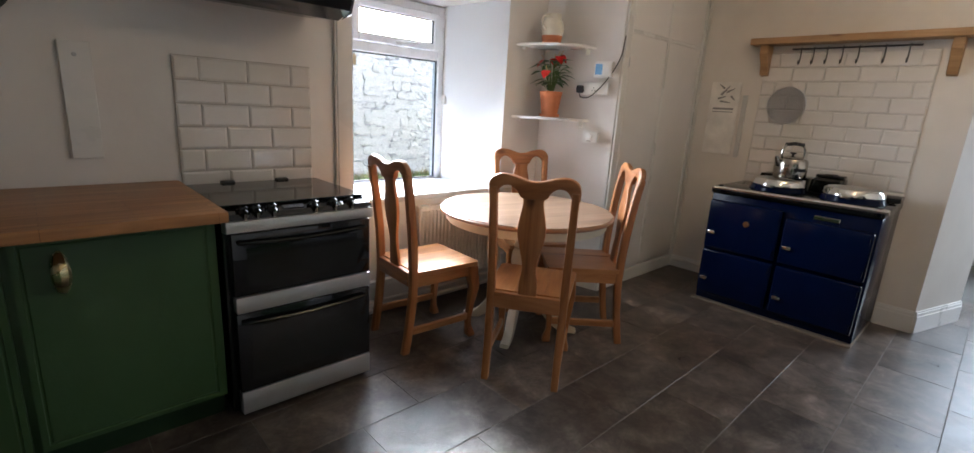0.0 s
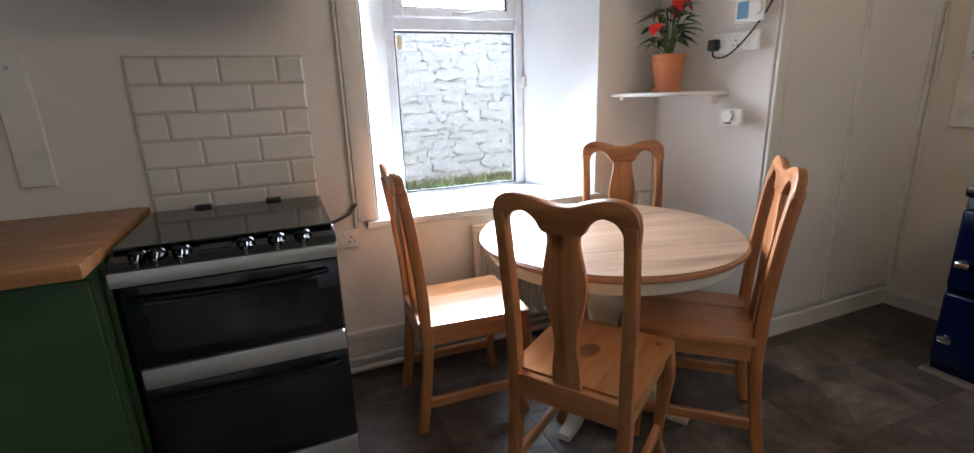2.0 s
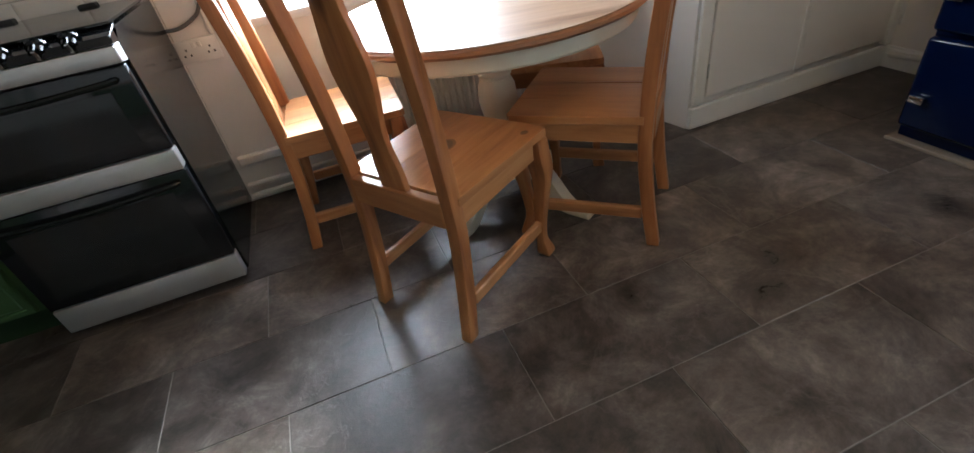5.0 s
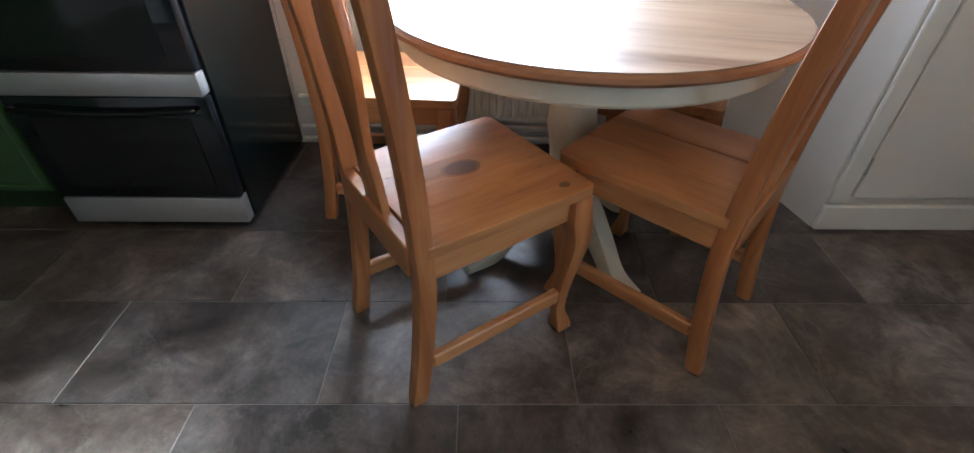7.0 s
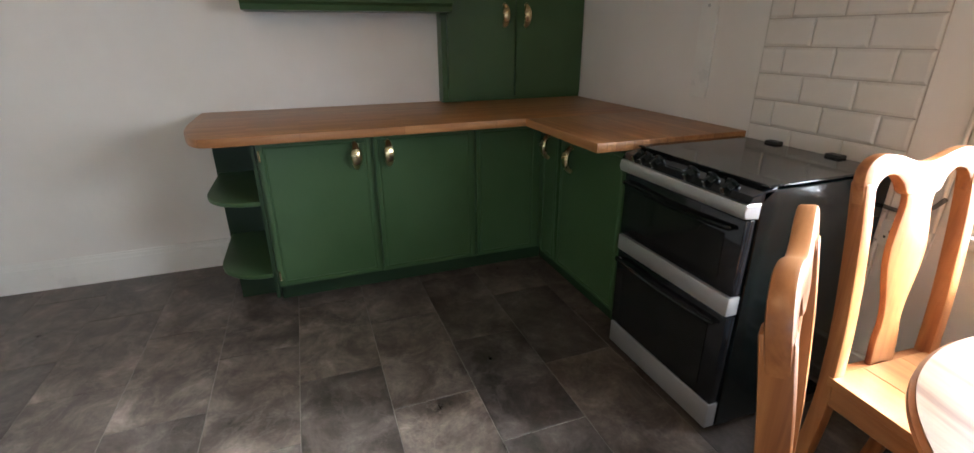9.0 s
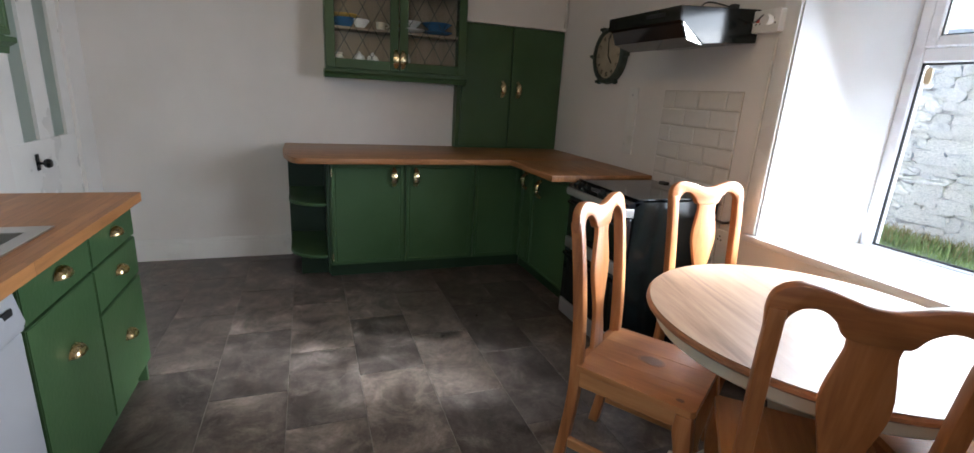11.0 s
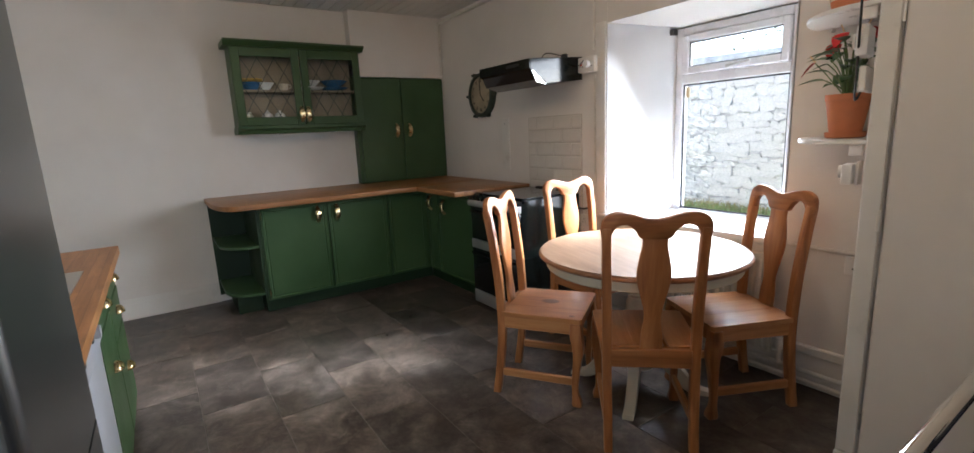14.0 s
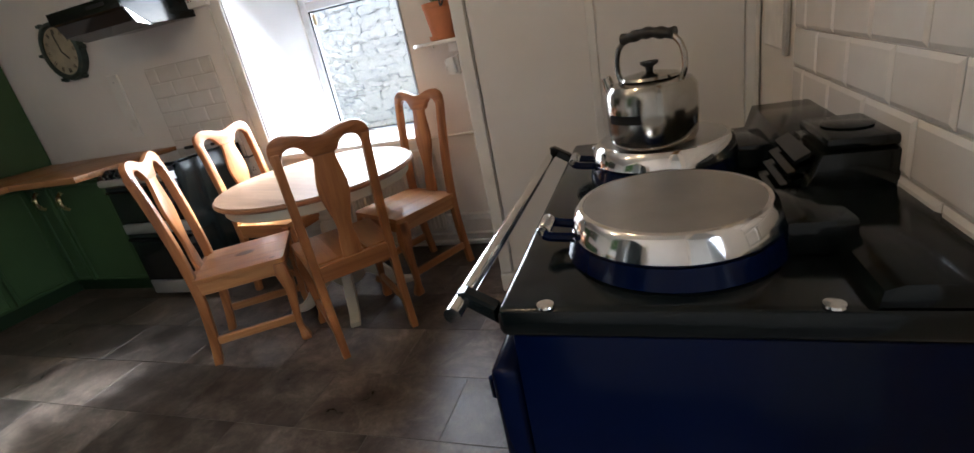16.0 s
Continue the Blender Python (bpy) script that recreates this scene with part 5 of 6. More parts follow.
# kettle on the far lid
kt = thing("kettle", "battered stainless steel hob kettle with a black grip", "kettle", pose(3.996, 1.185, AT + 0.0855, 0, 0, 146) @ Matrix.Diagonal((0.89, 0.89, 0.89, 1)))
part("body", lathe([(0.096, 0.0), (0.102, 0.004), (0.110, 0.02), (0.113, 0.090), (0.110, 0.138), (0.099, 0.156), (0.070, 0.163), (0.0, 0.164)], (0, 0, 0), 48), KETTLE_STEEL, kt)
part("lid", lathe([(0.072, 0.1645), (0.068, 0.171), (0.03, 0.178), (0.0, 0.179)], (0, 0, 0), 32), KETTLE_STEEL, kt)
part("lid_knob", lathe([(0.008, 0.178), (0.010, 0.190), (0.022, 0.198), (0.022, 0.204), (0.0, 0.206)], (0, 0, 0), 20), BLACK_PLASTIC, kt)
part("spout", tube(smooth_line([(0.100, 0, 0.110), (0.122, 0, 0.135), (0.136, 0, 0.170)], 4), [0.024, 0.023, 0.021, 0.019, 0.018, 0.016, 0.015, 0.014, 0.013], 12), KETTLE_STEEL, kt)
for s in (-1, 1):
    bm = bmesh.new()
    pts = smooth_line([(s * 0.080, 0, 0.148), (s * 0.096, 0, 0.185), (s * 0.090, 0, 0.232), (s * 0.064, 0, 0.262)], 5)
    add_tube(bm, pts, 0.0075, 8)
    part("handle_bracket", bm, KETTLE_STEEL, kt)
grip = [(x, 0, 0.266 + 0.004 * math.cos(x * 40)) for x in [-0.072 + 0.006 * i for i in range(25)]]
part("grip", tube(grip, [0.0135 + 0.0016 * math.cos(i * 1.05) for i in range(25)], 12), BLACK_PLASTIC, kt, "black ribbed grip")
bm = bmesh.new()
for i in range(8):
    u = radians(62 + 6 * i)
    v = radians(62 + 6 * (i + 1))
    q = [(0.1135 * math.cos(a), 0.1135 * math.sin(a), z) for a, z in ((u, 0.07), (v, 0.07), (v, 0.092), (u, 0.092))]
    bm.faces.new([bm.verts.new(p) for p in q])
bmesh.ops.solidify(bm, geom=bm.faces[:], thickness=-0.001)
part("nameplate", bm, BLACK_PLASTIC, kt, "small black nameplate")

# mantel shelf on brackets, hanging rail and sieve
mn = thing("mantel_shelf", "oak mantel shelf on two shaped brackets over the range", "shelf")
part("board", box(4.24, X1 - 0.003, 0.44, 1.68, 1.855, 1.90, 0.006, 2), OAK_MANTEL, mn)
for y in (1.585, 0.535):
    part("bracket", prism([(X1 - 0.003, 1.854), (4.27, 1.854), (4.27, 1.79), (4.32, 1.73), (4.345, 1.65), (X1 - 0.003, 1.64)], y - 0.028, y + 0.028, "y", 0.004), OAK_MANTEL, mn)
hr = thing("utensil_rail", "thin dark steel utensil rail with empty hooks", "rail")
part("rail", tube([(4.345, 0.70, 1.826), (4.345, 1.42, 1.826)], 0.006, 8), DARK_STEEL, hr)
for y in (0.72, 1.40):
    part("support", tube([(X1 - 0.005, y, 1.826), (4.345, y, 1.826)], 0.006, 6), DARK_STEEL, hr)
for y in (0.76, 0.88, 1.02, 1.11, 1.20, 1.28, 1.36):
    part("hook", tube(smooth_line([(4.345, y, 1.835), (4.335, y, 1.826), (4.345, y, 1.79), (4.338, y, 1.735), (4.318, y, 1.722), (4.305, y, 1.745)], 3), 0.0045, 6), DARK_STEEL, hr)
sv = thing("splatter_sieve", "round wire mesh splatter guard hanging on the tiles", "sieve", pose(X1 - 0.022, 1.395, 1.435))
bm = bmesh.new()
ring = [(0.0, 0.13 * math.cos(2 * math.pi * i / 40), 0.13 * math.sin(2 * math.pi * i / 40)) for i in range(41)]
add_tube(bm, ring, 0.004, 6)
part("rim", bm, STEEL, sv)
bm = bmesh.new()
for k in range(-12, 13):
    q = 0.0104 * k
    hlf = math.sqrt(max(0.0, 0.128 ** 2 - q * q))
    add_tube(bm, [(0, q, -hlf), (0, q, hlf)], 0.0014, 4)
    add_tube(bm, [(0, -hlf, q), (0, hlf, q)], 0.0014, 4)
part("wire_mesh", bm, MESH_WIRE, sv)
part("loop", tube(smooth_line([(0, -0.012, 0.128), (0, -0.012, 0.15), (0, 0.0, 0.158), (0, 0.012, 0.15), (0, 0.012, 0.128)], 3), 0.003, 6), STEEL, sv)
cal = thing("wall_calendar", "long white card calendar with a grey sketch", "calendar")
part("card", box(X1 - 0.012, X1 - 0.0015, 1.735, 1.965, 1.035, 1.60, 0.002), PAPER, cal)
bm = bmesh.new()
for k, (a, b, c, e) in enumerate(((1.88, 1.50, 1.82, 1.57), (1.84, 1.52, 1.78, 1.55), (1.90, 1.47, 1.84, 1.49), (1.86, 1.55, 1.90, 1.58), (1.80, 1.49, 1.77, 1.46), (1.88, 1.45, 1.80, 1.44))):
    add_tube(bm, [(X1 - 0.0125, a, b), (X1 - 0.0125, c, e)], [0.009, 0.003], 5)
part("sketch", bm, GREY_INK, cal)
part("text_bar", box(X1 - 0.0128, X1 - 0.012, 1.77, 1.93, 1.385, 1.40), GREY_INK, cal)
part("text_bar", box(X1 - 0.0128, X1 - 0.012, 1.77, 1.93, 1.365, 1.372), GREY_INK, cal)
mt_ = thing("metal_box", "small grey junction box low on the wall", "box", pose(4.335, 1.63, 0.0))
part("case", box(-0.04, 0.045, -0.03, 0.03, 0.0, 0.22, 0.004), STEEL, mt_)
part("lid", box(-0.043, -0.041, -0.026, 0.026, 0.01, 0.21), STEEL, mt_)
tl = thing("hanging_rule", "dark metal strip hanging on the wall beside the tiles", "strip")
part("strip", box(X1 - 0.015, X1 - 0.003, 1.675, 1.71, 1.02, 1.5, 0.002), STEEL, tl)

# ---- sink run ----
SF = -0.13
sb = thing("base_cabinet", "dark green sink cabinet with drawers and brass shell handles", "cabinet", group="green base units")
part("body", box(0.95, 1.825, -0.74, SF - 0.022, 0.10, 0.70), GREEN, sb)
part("end_panel", box(0.93, 0.949, -0.74, SF - 0.022, 0.0, 0.834, 0.002), GREEN, sb)
part("front_rail", box(0.95, 1.825, SF - 0.05, SF - 0.0225, 0.702, 0.832), GREEN, sb)
part("plinth", box(0.95, 1.825, -0.70, SF - 0.06, 0.0, 0.098), GREEN, sb)
for a, b, rows in ((0.94, 1.375, ((0.70, 0.825), (0.53, 0.69), (0.115, 0.52))), (1.385, 1.82, ((0.70, 0.825), (0.115, 0.69)))):
    for z0, z1 in rows:
        kind = "drawer_front" if z1 - z0 < 0.3 else "door"
        dd = slab_door(kind, "y", SF - 0.021, a, b, z0, z1, sb, 1, False)
        shell_pull((a + b) / 2, SF, (z0 + z1) / 2 if kind == "drawer_front" else z1 - 0.185, 0, dd)
dw = thing("dishwasher", "silver freestanding dishwasher under the worktop", "dishwasher")
part("body", box(1.835, 2.425, -0.74, SF - 0.03, 0.02, 0.83, 0.003), APPLIANCE, dw)
part("door", box(1.837, 2.423, SF - 0.029, SF, 0.10, 0.70, 0.006, 2), APPLIANCE, dw)
cp = part("control_panel", prism([(SF - 0.029, 0.705), (SF + 0.004, 0.705), (SF + 0.012, 0.73), (SF - 0.006, 0.825), (SF - 0.029, 0.828)], 1.837, 2.423, "x", 0.003), APPLIANCE, dw)
for x, w in ((1.88, 0.045), (2.02, 0.03), (2.24, 0.03), (2.28, 0.03)):
    part("button", box(x, x + w, SF + 0.0055, SF + 0.011, 0.765, 0.785, 0.002), BLACK_PLASTIC, cp)
part("program_dial", lathe([(0.022, 0.0), (0.02, 0.022), (0.0, 0.024)], (1.965, SF + 0.002, 0.775), 18, "y"), APPLIANCE, cp)
part("kick_plate", box(1.84, 2.42, -0.5, SF - 0.05, 0.0, 0.095), BLACK_PLASTIC, dw)
ws = thing("worktop", "oiled hardwood worktop with an inset steel sink", "worktop")
WZ0, WZ1 = 0.837, 0.875
for a, b, c, e in ((0.915, 1.50, Y0 + 0.004, -0.095), (2.30, 2.44, Y0 + 0.004, -0.095), (1.501, 2.299, -0.195, -0.095), (1.501, 2.299, Y0 + 0.004, -0.58)):
    part("slab", box(a, b, c, e, WZ0, WZ1), BUTCHER_X, ws)
sn = thing("kitchen_sink", "stainless steel inset sink with a ribbed drainer", "sink")
bm = bmesh.new()
for a, b, c, e in ((1.46, 1.53, -0.56, -0.18), (1.93, 2.34, -0.56, -0.18), (1.531, 1.929, -0.225, -0.18), (1.531, 1.929, -0.56, -0.52)):
    add_box(bm, a, b, c, e, WZ1 + 0.0005, WZ1 + 0.006, 0.0)
for i in range(7):
    add_box(bm, 1.98, 2.30, -0.50 + 0.04 * i, -0.49 + 0.04 * i, WZ1 + 0.006, WZ1 + 0.010, 0.0015)
part("rim", bm, STEEL, sn)
bm = bmesh.new()
for a, b, c, e, f, g in ((1.53, 1.534, -0.52, -0.225, 0.72, 0.878), (1.926, 1.93, -0.52, -0.225, 0.72, 0.878), (1.53, 1.93, -0.229, -0.225, 0.72, 0.878), (1.53, 1.93, -0.52, -0.516, 0.72, 0.878), (1.53, 1.93, -0.52, -0.225, 0.715, 0.72)):
    add_box(bm, a, b, c, e, f, g)
part("bowl", bm, STEEL, sn)
part("drain", lathe([(0.035, 0.7205), (0.03, 0.722), (0, 0.7215)], (1.73, -0.37, 0), 18), CHROME, sn)
part("overflow", lathe([(0.018, 0.0), (0.016, -0.003), (0, -0.003)], (1.73, -0.5155, 0.83), 14, "y"), CHROME, sn)

# wall cabinet over the sink
w2 = thing("wall_cabinet", "dark green painted wall cabinet above the sink", "cabinet")
part("body", box(0.90, 2.40, Y0 + 0.003, -0.455, 1.46, 2.14), GREEN, w2)
for a, b, hx in ((0.905, 1.40, 1.345), (1.41, 1.90, 1.47), (1.91, 2.395, 2.34)):
    dd = slab_door("door", "y", -0.454, a, b, 1.465, 2.12, w2, 1)
    shell_pull(hx, -0.432, 1.64, 0, dd)
part("base_moulding", prism([(Y0 + 0.003, 1.459), (-0.425, 1.459), (-0.425, 1.44), (-0.45, 1.425), (-0.455, 1.40), (Y0 + 0.003, 1.40)], 0.89, 2.40, "x", 0.002), GREEN, w2)

# fridge
fg = thing("fridge_freezer", "tall stainless steel fridge freezer with dark grey sides", "fridge")
part("body", box(2.475, 3.03, -0.74, -0.165, 0.02, 1.72, 0.006, 2), FRIDGE_SIDE, fg)
def rounded_door(z0, z1):
    pts = [(2.475, -0.155)]
    pts += [(2.505 - 0.03 * math.cos(u), -0.115 + 0.03 * math.sin(u)) for u in [radians(7.5 * i) for i in range(13)]]
    pts += [(3.0 + 0.03 * math.sin(u), -0.115 + 0.03 * math.cos(u)) for u in [radians(7.5 * i) for i in range(13)]]
    pts += [(3.03, -0.155)]
    return prism(pts, z0, z1)


part("upper_door", rounded_door(0.735, 1.725), FRIDGE_STEEL, fg, "brushed steel door", 4)
part("lower_door", rounded_door(0.06, 0.725), FRIDGE_STEEL, fg, "brushed steel door", 4)
part("door_seal", box(2.48, 3.025, -0.1645, -0.1555, 0.06, 1.715), GASKET, fg)
bm = bmesh.new()
for i in range(6):
    add_box(bm, 2.62 + 0.022 * i, 2.636 + 0.022 * i, -0.0845, -0.082, 1.585, 1.603)
part("badge_bars", bm, CHROME, fg, "raised chrome badge shapes")
for x in (2.55, 2.96):
    part("foot", lathe([(0.02, 0), (0.02, 0.02)], (x, -0.25, 0), 10), BLACK_PLASTIC, fg)
    part("foot", lathe([(0.02, 0), (0.02, 0.02)], (x, -0.65, 0), 10), BLACK_PLASTIC, fg)

# ceiling lamp: two warm bulbs on a bar
cl_ = thing("ceiling_light", "ceiling bar light with two warm bulbs", "ceiling light")
part("bar", box(1.9, 3.1, 0.335, 0.365, H - 0.04, H - 0.013, 0.004), WHITE_PLASTIC, cl_)
for x in (2.0, 3.0):
    part("holder", lathe([(0.02, H - 0.09), (0.022, H - 0.04)], (x, 0.35, 0), 14), WHITE_PLASTIC, cl_)
    b_ = part("bulb", lathe([(0.0, -0.035), (0.022, -0.028), (0.032, 0.0), (0.026, 0.026), (0.014, 0.042), (0.0, 0.043)], (x, 0.35, H - 0.135), 18), LAMP_GLOW, cl_, "lit warm bulb")
    b_.visible_shadow = False

# ---- outside: yard, rubble wall, grass, hedge ----
GZ = 0.30
structure("ground", prism([(-60, 3.28), (60, 3.28), (60, 90), (-60, 90)], GZ - 0.3, GZ), GROUND, "mossy green yard outside the window", "ground")
WY = 5.60
yard = tagged(new("yard_wall"), "whitewashed rubble stone wall in the yard", "wall", "", "structure")
part("core", box(-3.0, 8.0, WY + 0.03, WY + 0.45, GZ - 0.1, 1.92), MORTAR, yard, "grey mortar and rubble core")
part("coping", prism([(-3.0, 1.92), (-0.5, 2.02), (1.5, 1.965), (3.5, 1.93), (8.0, 1.91), (8.0, 1.99), (3.5, 2.03), (1.5, 2.06), (-0.5, 2.12), (-3.0, 2.03)], WY - 0.03, WY + 0.5, "y", 0.02, 2), COPING, yard, "weathered grey coping")


def stone_verts(k):
    """A flat-faced, irregular rubble block about 1 long, as a bmesh."""
    r = random.Random(100 + k)
    bm = bmesh.new()
    bmesh.ops.create_cube(bm, size=1.0)
    bmesh.ops.subdivide_edges(bm, edges=bm.edges[:], cuts=2, use_grid_fill=True)
    tl, tr = r.uniform(-0.32, 0.12), r.uniform(-0.32, 0.12)
    for v in bm.verts:
        u = v.co.x + 0.5
        v.co.z *= 1.0 + (tl * (1 - u) + tr * u) * (1 if v.co.z > 0 else 0.4)
        corner = abs(v.co.x) > 0.4 and abs(v.co.z) > 0.3
        if corner:
            v.co.x *= r.uniform(0.80, 0.97)
            v.co.z *= r.uniform(0.72, 0.95)
        v.co += Vector((r.uniform(-0.05, 0.05), r.uniform(-0.16, 0.16), r.uniform(-0.07, 0.07)))
    return bm


STONES = [mesh_of("stone", stone_verts(k), WHITEWASH, 60) for k in range(14)]
rs = random.Random(11)
z, made, rest = GZ + 0.02, 0, ([], [])
while z < 1.93:
    hgt = rs.uniform(0.055, 0.115)
    x = -1.2 + rs.uniform(-0.2, 0)
    while x < 5.6:
        w = rs.choice((rs.uniform(0.09, 0.18), rs.uniform(0.16, 0.38)))
        k = rs.randrange(14)
        m = Matrix.LocRotScale((x + w / 2, WY + 0.045 + rs.uniform(-0.012, 0.012), z + hgt / 2 + rs.uniform(-0.02, 0.02)), Euler((0, radians(rs.uniform(-7, 7)), 0)), (w * 1.02, 0.085, hgt * rs.uniform(0.95, 1.25)))
        if 0.5 < x < 3.9 and made < 300:
            so = new("stone", STONES[k])
            so.parent = yard
            so.matrix_local = m
            made += 1
        else:
            n0 = len(rest[0])
            rest[0].extend(tuple(m @ v.co) for v in STONES[k].vertices)
            rest[1].extend(tuple(n0 + i for i in p.vertices) for p in STONES[k].polygons)
        x += w
    z += hgt * 0.96
me = bpy.data.meshes.new("outer_stones")
me.from_pydata(rest[0], [], rest[1])
me.materials.append(WHITEWASH)
ro = new("outer_stones", me)
ro.parent = yard
ro["kind"] = "stuff"


def blades(name, mt, n, seed, area, hmin, hmax, label):
    r = random.Random(seed)
    vs, fs = [], []
    for i in range(n):
        x, y = area(r)
        h, u, w = r.uniform(hmin, hmax), r.uniform(0, 6.28), r.uniform(0.003, 0.006)
        lx, ly = math.cos(u) * h * 0.5, math.sin(u) * h * 0.5
        k = len(vs)
        c, s = math.cos(u + 1.57) * w, math.sin(u + 1.57) * w
        vs += [(x - c, y - s, GZ - 0.005), (x + c, y + s, GZ - 0.005), (x + lx * 0.4 + c * 0.7, y + ly * 0.4 + s * 0.7, GZ + h * 0.6), (x + lx * 0.4 - c * 0.7, y + ly * 0.4 - s * 0.7, GZ + h * 0.6), (x + lx, y + ly, GZ + h)]
        fs += [(k, k + 1, k + 2, k + 3), (k + 3, k + 2, k + 4)]
    me = bpy.data.meshes.new(name)
    me.from_pydata(vs, [], fs)
    me.materials.append(mt)
    return tagged(new(name, me), label, "grass", "", "stuff")


blades("grass", GRASS, 9000, 21, lambda r: (r.uniform(-1, 5.5), WY - abs(r.gauss(0, 0.16)) - 0.02), 0.03, 0.13, "green grass tufts along the foot of the wall")
blades("dry_grass", DRY_GRASS, 3500, 22, lambda r: (r.uniform(-1, 5.5), WY - abs(r.gauss(0, 0.10)) - 0.02), 0.04, 0.17, "straw-coloured dry grass at the foot of the wall")
blades("short_grass", GRASS, 9000, 23, lambda r: (r.uniform(-1, 5.5), r.uniform(3.5, WY)), 0.015, 0.05, "short mossy grass in the yard")
rh = random.Random(5)
hedge = thing("hedge", "bare wintry hedge behind the yard wall", "hedge")
bm = bmesh.new()
for i in range(60):
    x = rh.uniform(0.2, 3.4)
    y = rh.uniform(7.0, 7.8)
    add_tube(bm, [(x, y, GZ - 0.02), (x + rh.uniform(-0.2, 0.2), y, 1.4), (x + rh.uniform(-0.5, 0.5), y + rh.uniform(-0.2, 0.2), rh.uniform(2.2, 2.9))], [0.016, 0.010, 0.002], 5)
part("branches", bm, TWIG, hedge)
vs, fs = [], []
for i in range(5000):
    x, y = rh.gauss(1.8, 0.75), rh.uniform(6.9, 7.9)
    zc = rh.uniform(1.4, 2.6 + 0.35 * math.sin(x * 3.1))
    k = len(vs)
    q = [Vector((rh.uniform(-1, 1), rh.uniform(-1, 1), rh.uniform(-1, 1))) * 0.03 for _ in range(3)]
    vs += [(x + p.x, y + p.y, zc + p.z) for p in q]
    fs.append((k, k + 1, k + 2))
me = bpy.data.meshes.new("leaves")
me.from_pydata(vs, [], fs)
me.materials.append(HEDGE)
lv = new("leaves", me)
lv.parent = hedge
lv["kind"] = "stuff"

# ---- floor tiles: 0.62 x 0.33 m, staggered ----
floor = structure("floor", prism([(X0 - 0.2, Y0 - 0.2), (7.3, Y0 - 0.95), (7.3, 1.75), (5.0, 1.75), (5.0, 3.28), (X0 - 0.2, 3.28)], -0.12, -0.0018), FLOOR_GROUT, "floor of dark slate-effect tiles with grey grout", "floor")
TL, TW, GAP = 0.61, 0.323, 0.0012


def tile_mesh(a, b, c, e):
    bm = box(a, b, c, e, -0.010, 0.0, 0.0)
    bmesh.ops.bevel(bm, geom=[ed for ed in bm.edges if all(v.co.z > -0.005 for v in ed.verts)], offset=0.0010, segments=1, affect="EDGES")
    return mesh_of("tile", bm, SLATE)


FULL = tile_mesh(-TL / 2 + GAP, TL / 2 - GAP, -TW / 2 + GAP, TW / 2 - GAP)
for j in range(-4, 9):
    y0 = 1.42 + TW * (j - 4)
    off = 2.03 + 0.28 * (j - 3)
    for i in range(-9, 12):
        x0 = off + TL * i - TL * round((off - 2.03) / TL)
        lo, hi = X0, (X1 if not -0.75 < y0 < 0.3 else 5.6)
        a, b = max(x0, lo), min(x0 + TL, hi)
        c, e = max(y0, Y0), min(y0 + TW, Y1)
        if b - a < 0.02 or e - c < 0.02:
            continue
        if b - a > TL - 0.001 and e - c > TW - 0.001:
            t_ = new("tile", FULL)
            t_.location = (x0 + TL / 2, y0 + TW / 2, 0)
        else:
            mx_, my_ = (a + b) / 2, (c + e) / 2
            t_ = new("tile", tile_mesh(a - mx_ + GAP, b - mx_ - GAP, c - my_ + GAP, e - my_ - GAP))
            t_.location = (mx_, my_, 0)
        t_.parent = floor

# ---- glazed brick tiles ----
METROS = {}


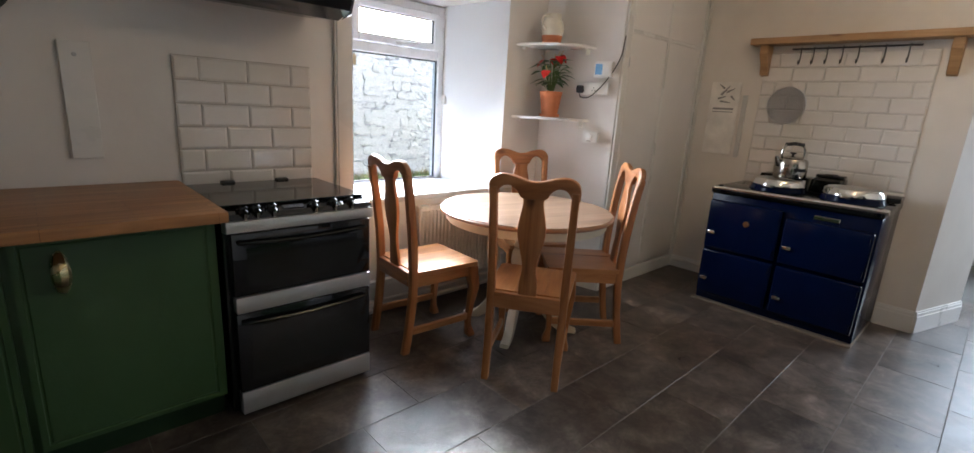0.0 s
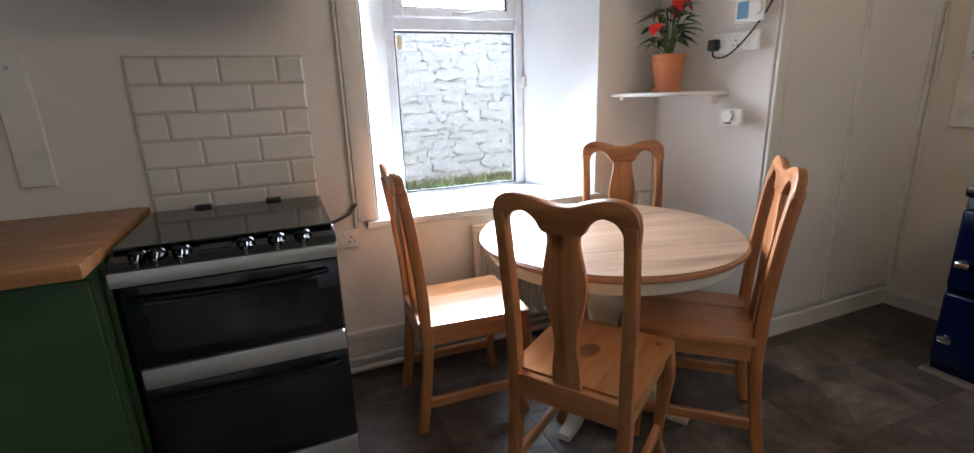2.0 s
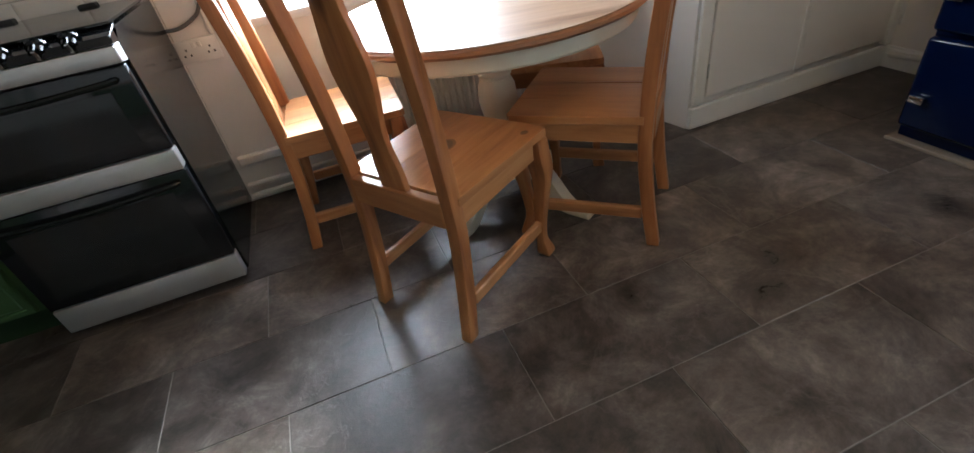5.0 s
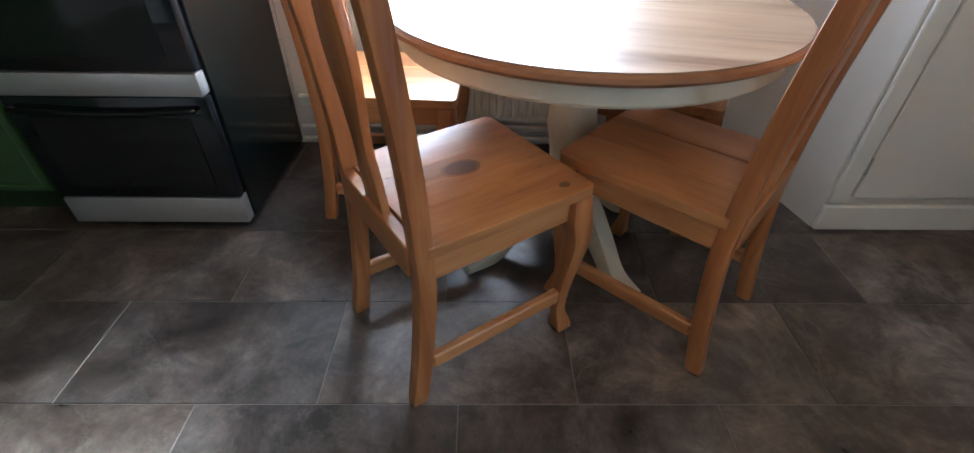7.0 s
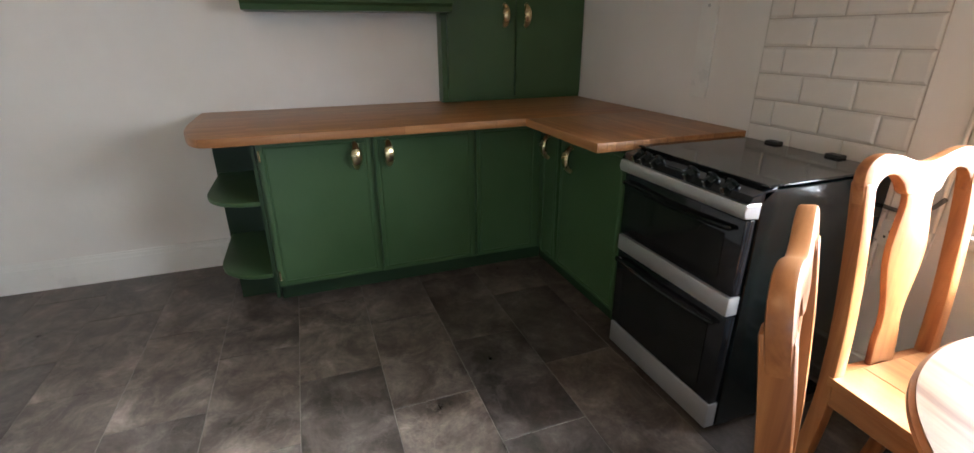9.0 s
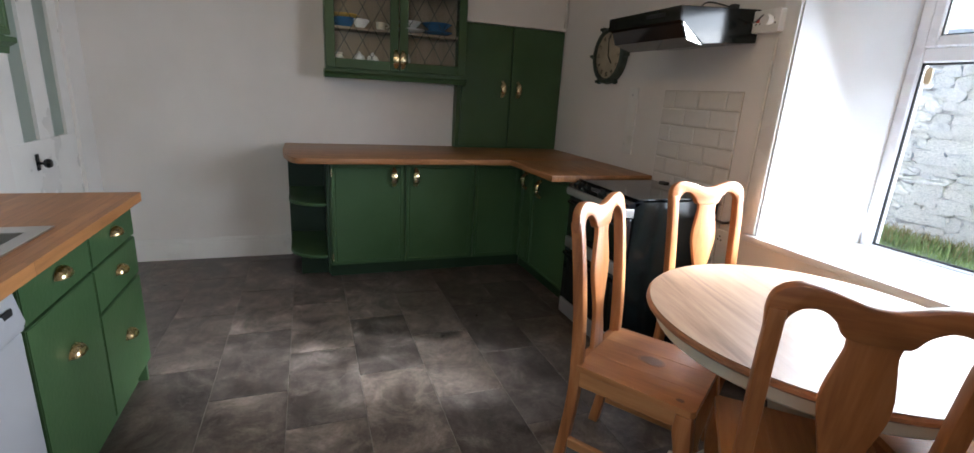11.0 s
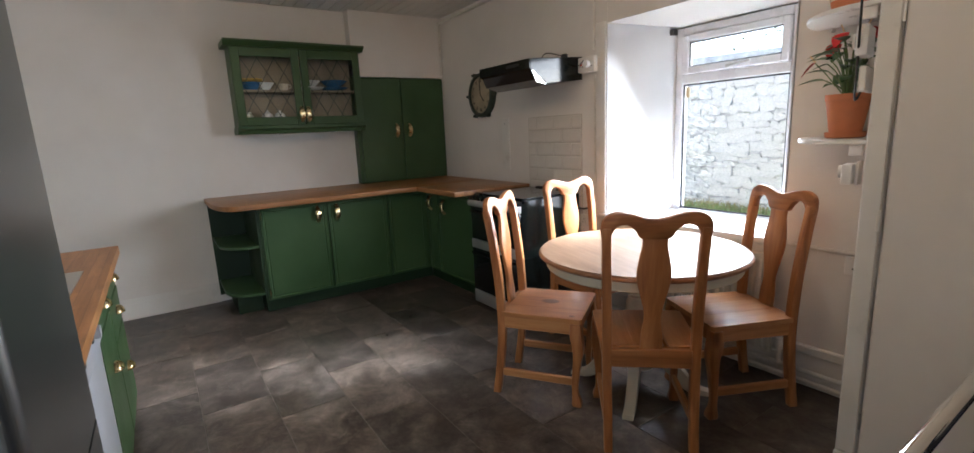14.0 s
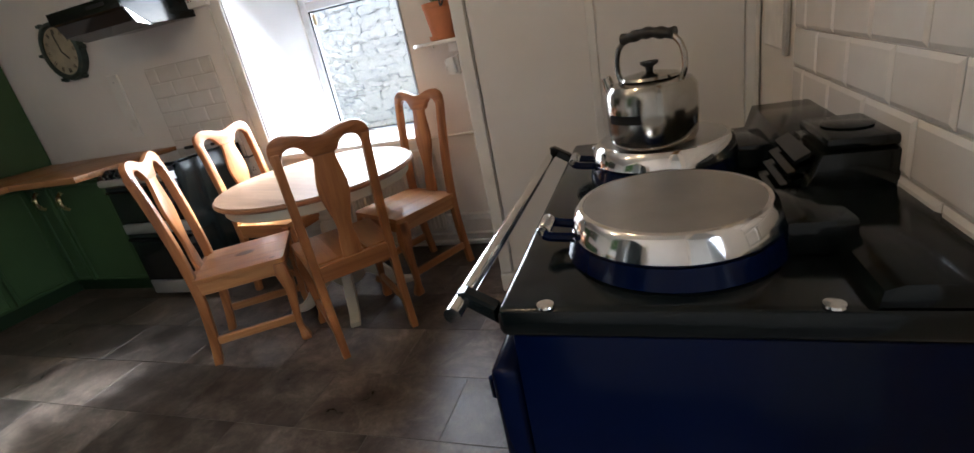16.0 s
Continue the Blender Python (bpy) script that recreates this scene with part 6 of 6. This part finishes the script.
def metro(w, h):
    """Bevel-edged glazed tile, its face towards -y."""
    key = (round(w, 4), round(h, 4))
    if key not in METROS:
        bm = bmesh.new()
        g, d_, e = 0.0015, 0.008, 0.009
        a, c = w / 2 - g, h / 2 - g
        v = [bm.verts.new(p) for p in ((-a, 0, -c), (a, 0, -c), (a, 0, c), (-a, 0, c), (-a, -0.004, -c), (a, -0.004, -c), (a, -0.004, c), (-a, -0.004, c), (-a + e, -d_, -c + e), (a - e, -d_, -c + e), (a - e, -d_, c - e), (-a + e, -d_, c - e))]
        for f in ((0, 1, 5, 4), (1, 2, 6, 5), (2, 3, 7, 6), (3, 0, 4, 7), (4, 5, 9, 8), (5, 6, 10, 9), (6, 7, 11, 10), (7, 4, 8, 11), (8, 9, 10, 11), (3, 2, 1, 0)):
            bm.faces.new([v[i] for i in f])
        bmesh.ops.recalc_face_normals(bm, faces=bm.faces[:])
        METROS[key] = mesh_of("tile", bm, METRO, 12)
    return METROS[key]


def tile_field(parent, place, width, z_top, z_bot, long=0.2, high=0.1, first_half=True):
    row, z1 = 0, z_top
    while z1 > z_bot + 0.01:
        z0 = max(z1 - high, z_bot)
        x = 0.0
        step = long / 2 if (row % 2 == 0) == first_half else long
        while x < width - 0.005:
            w = min(step, width - x)
            t_ = new("tile", metro(w, z1 - z0))
            t_.parent = parent
            t_.matrix_local = place(x + w / 2, (z0 + z1) / 2)
            x += w
            step = long
        z1 = z0
        row += 1


sp_ = tagged(new("cooker_splashback"), "white bevelled brick tiles on the wall behind the cooker", "tiles", "", "structure")
part("grout", box(0.716, 1.316, 2.684, 2.6885, 0.24, 1.442), GROUT, sp_)
tile_field(sp_, lambda x, z: pose(0.716 + x, 2.684, z), 0.60, 1.44, 0.24)
sa = tagged(new("range_splashback"), "white glazed brick tiles behind the range cooker", "tiles", "", "structure")
part("grout", box(X1 - 0.005, X1 - 0.001, 0.605, 1.595, 0.80, 1.805), LIGHT_GROUT, sa)
tile_field(sa, lambda x, z: pose(X1 - 0.005, 1.595 - x, z, 0, 0, -90), 0.99, 1.803, 0.803)
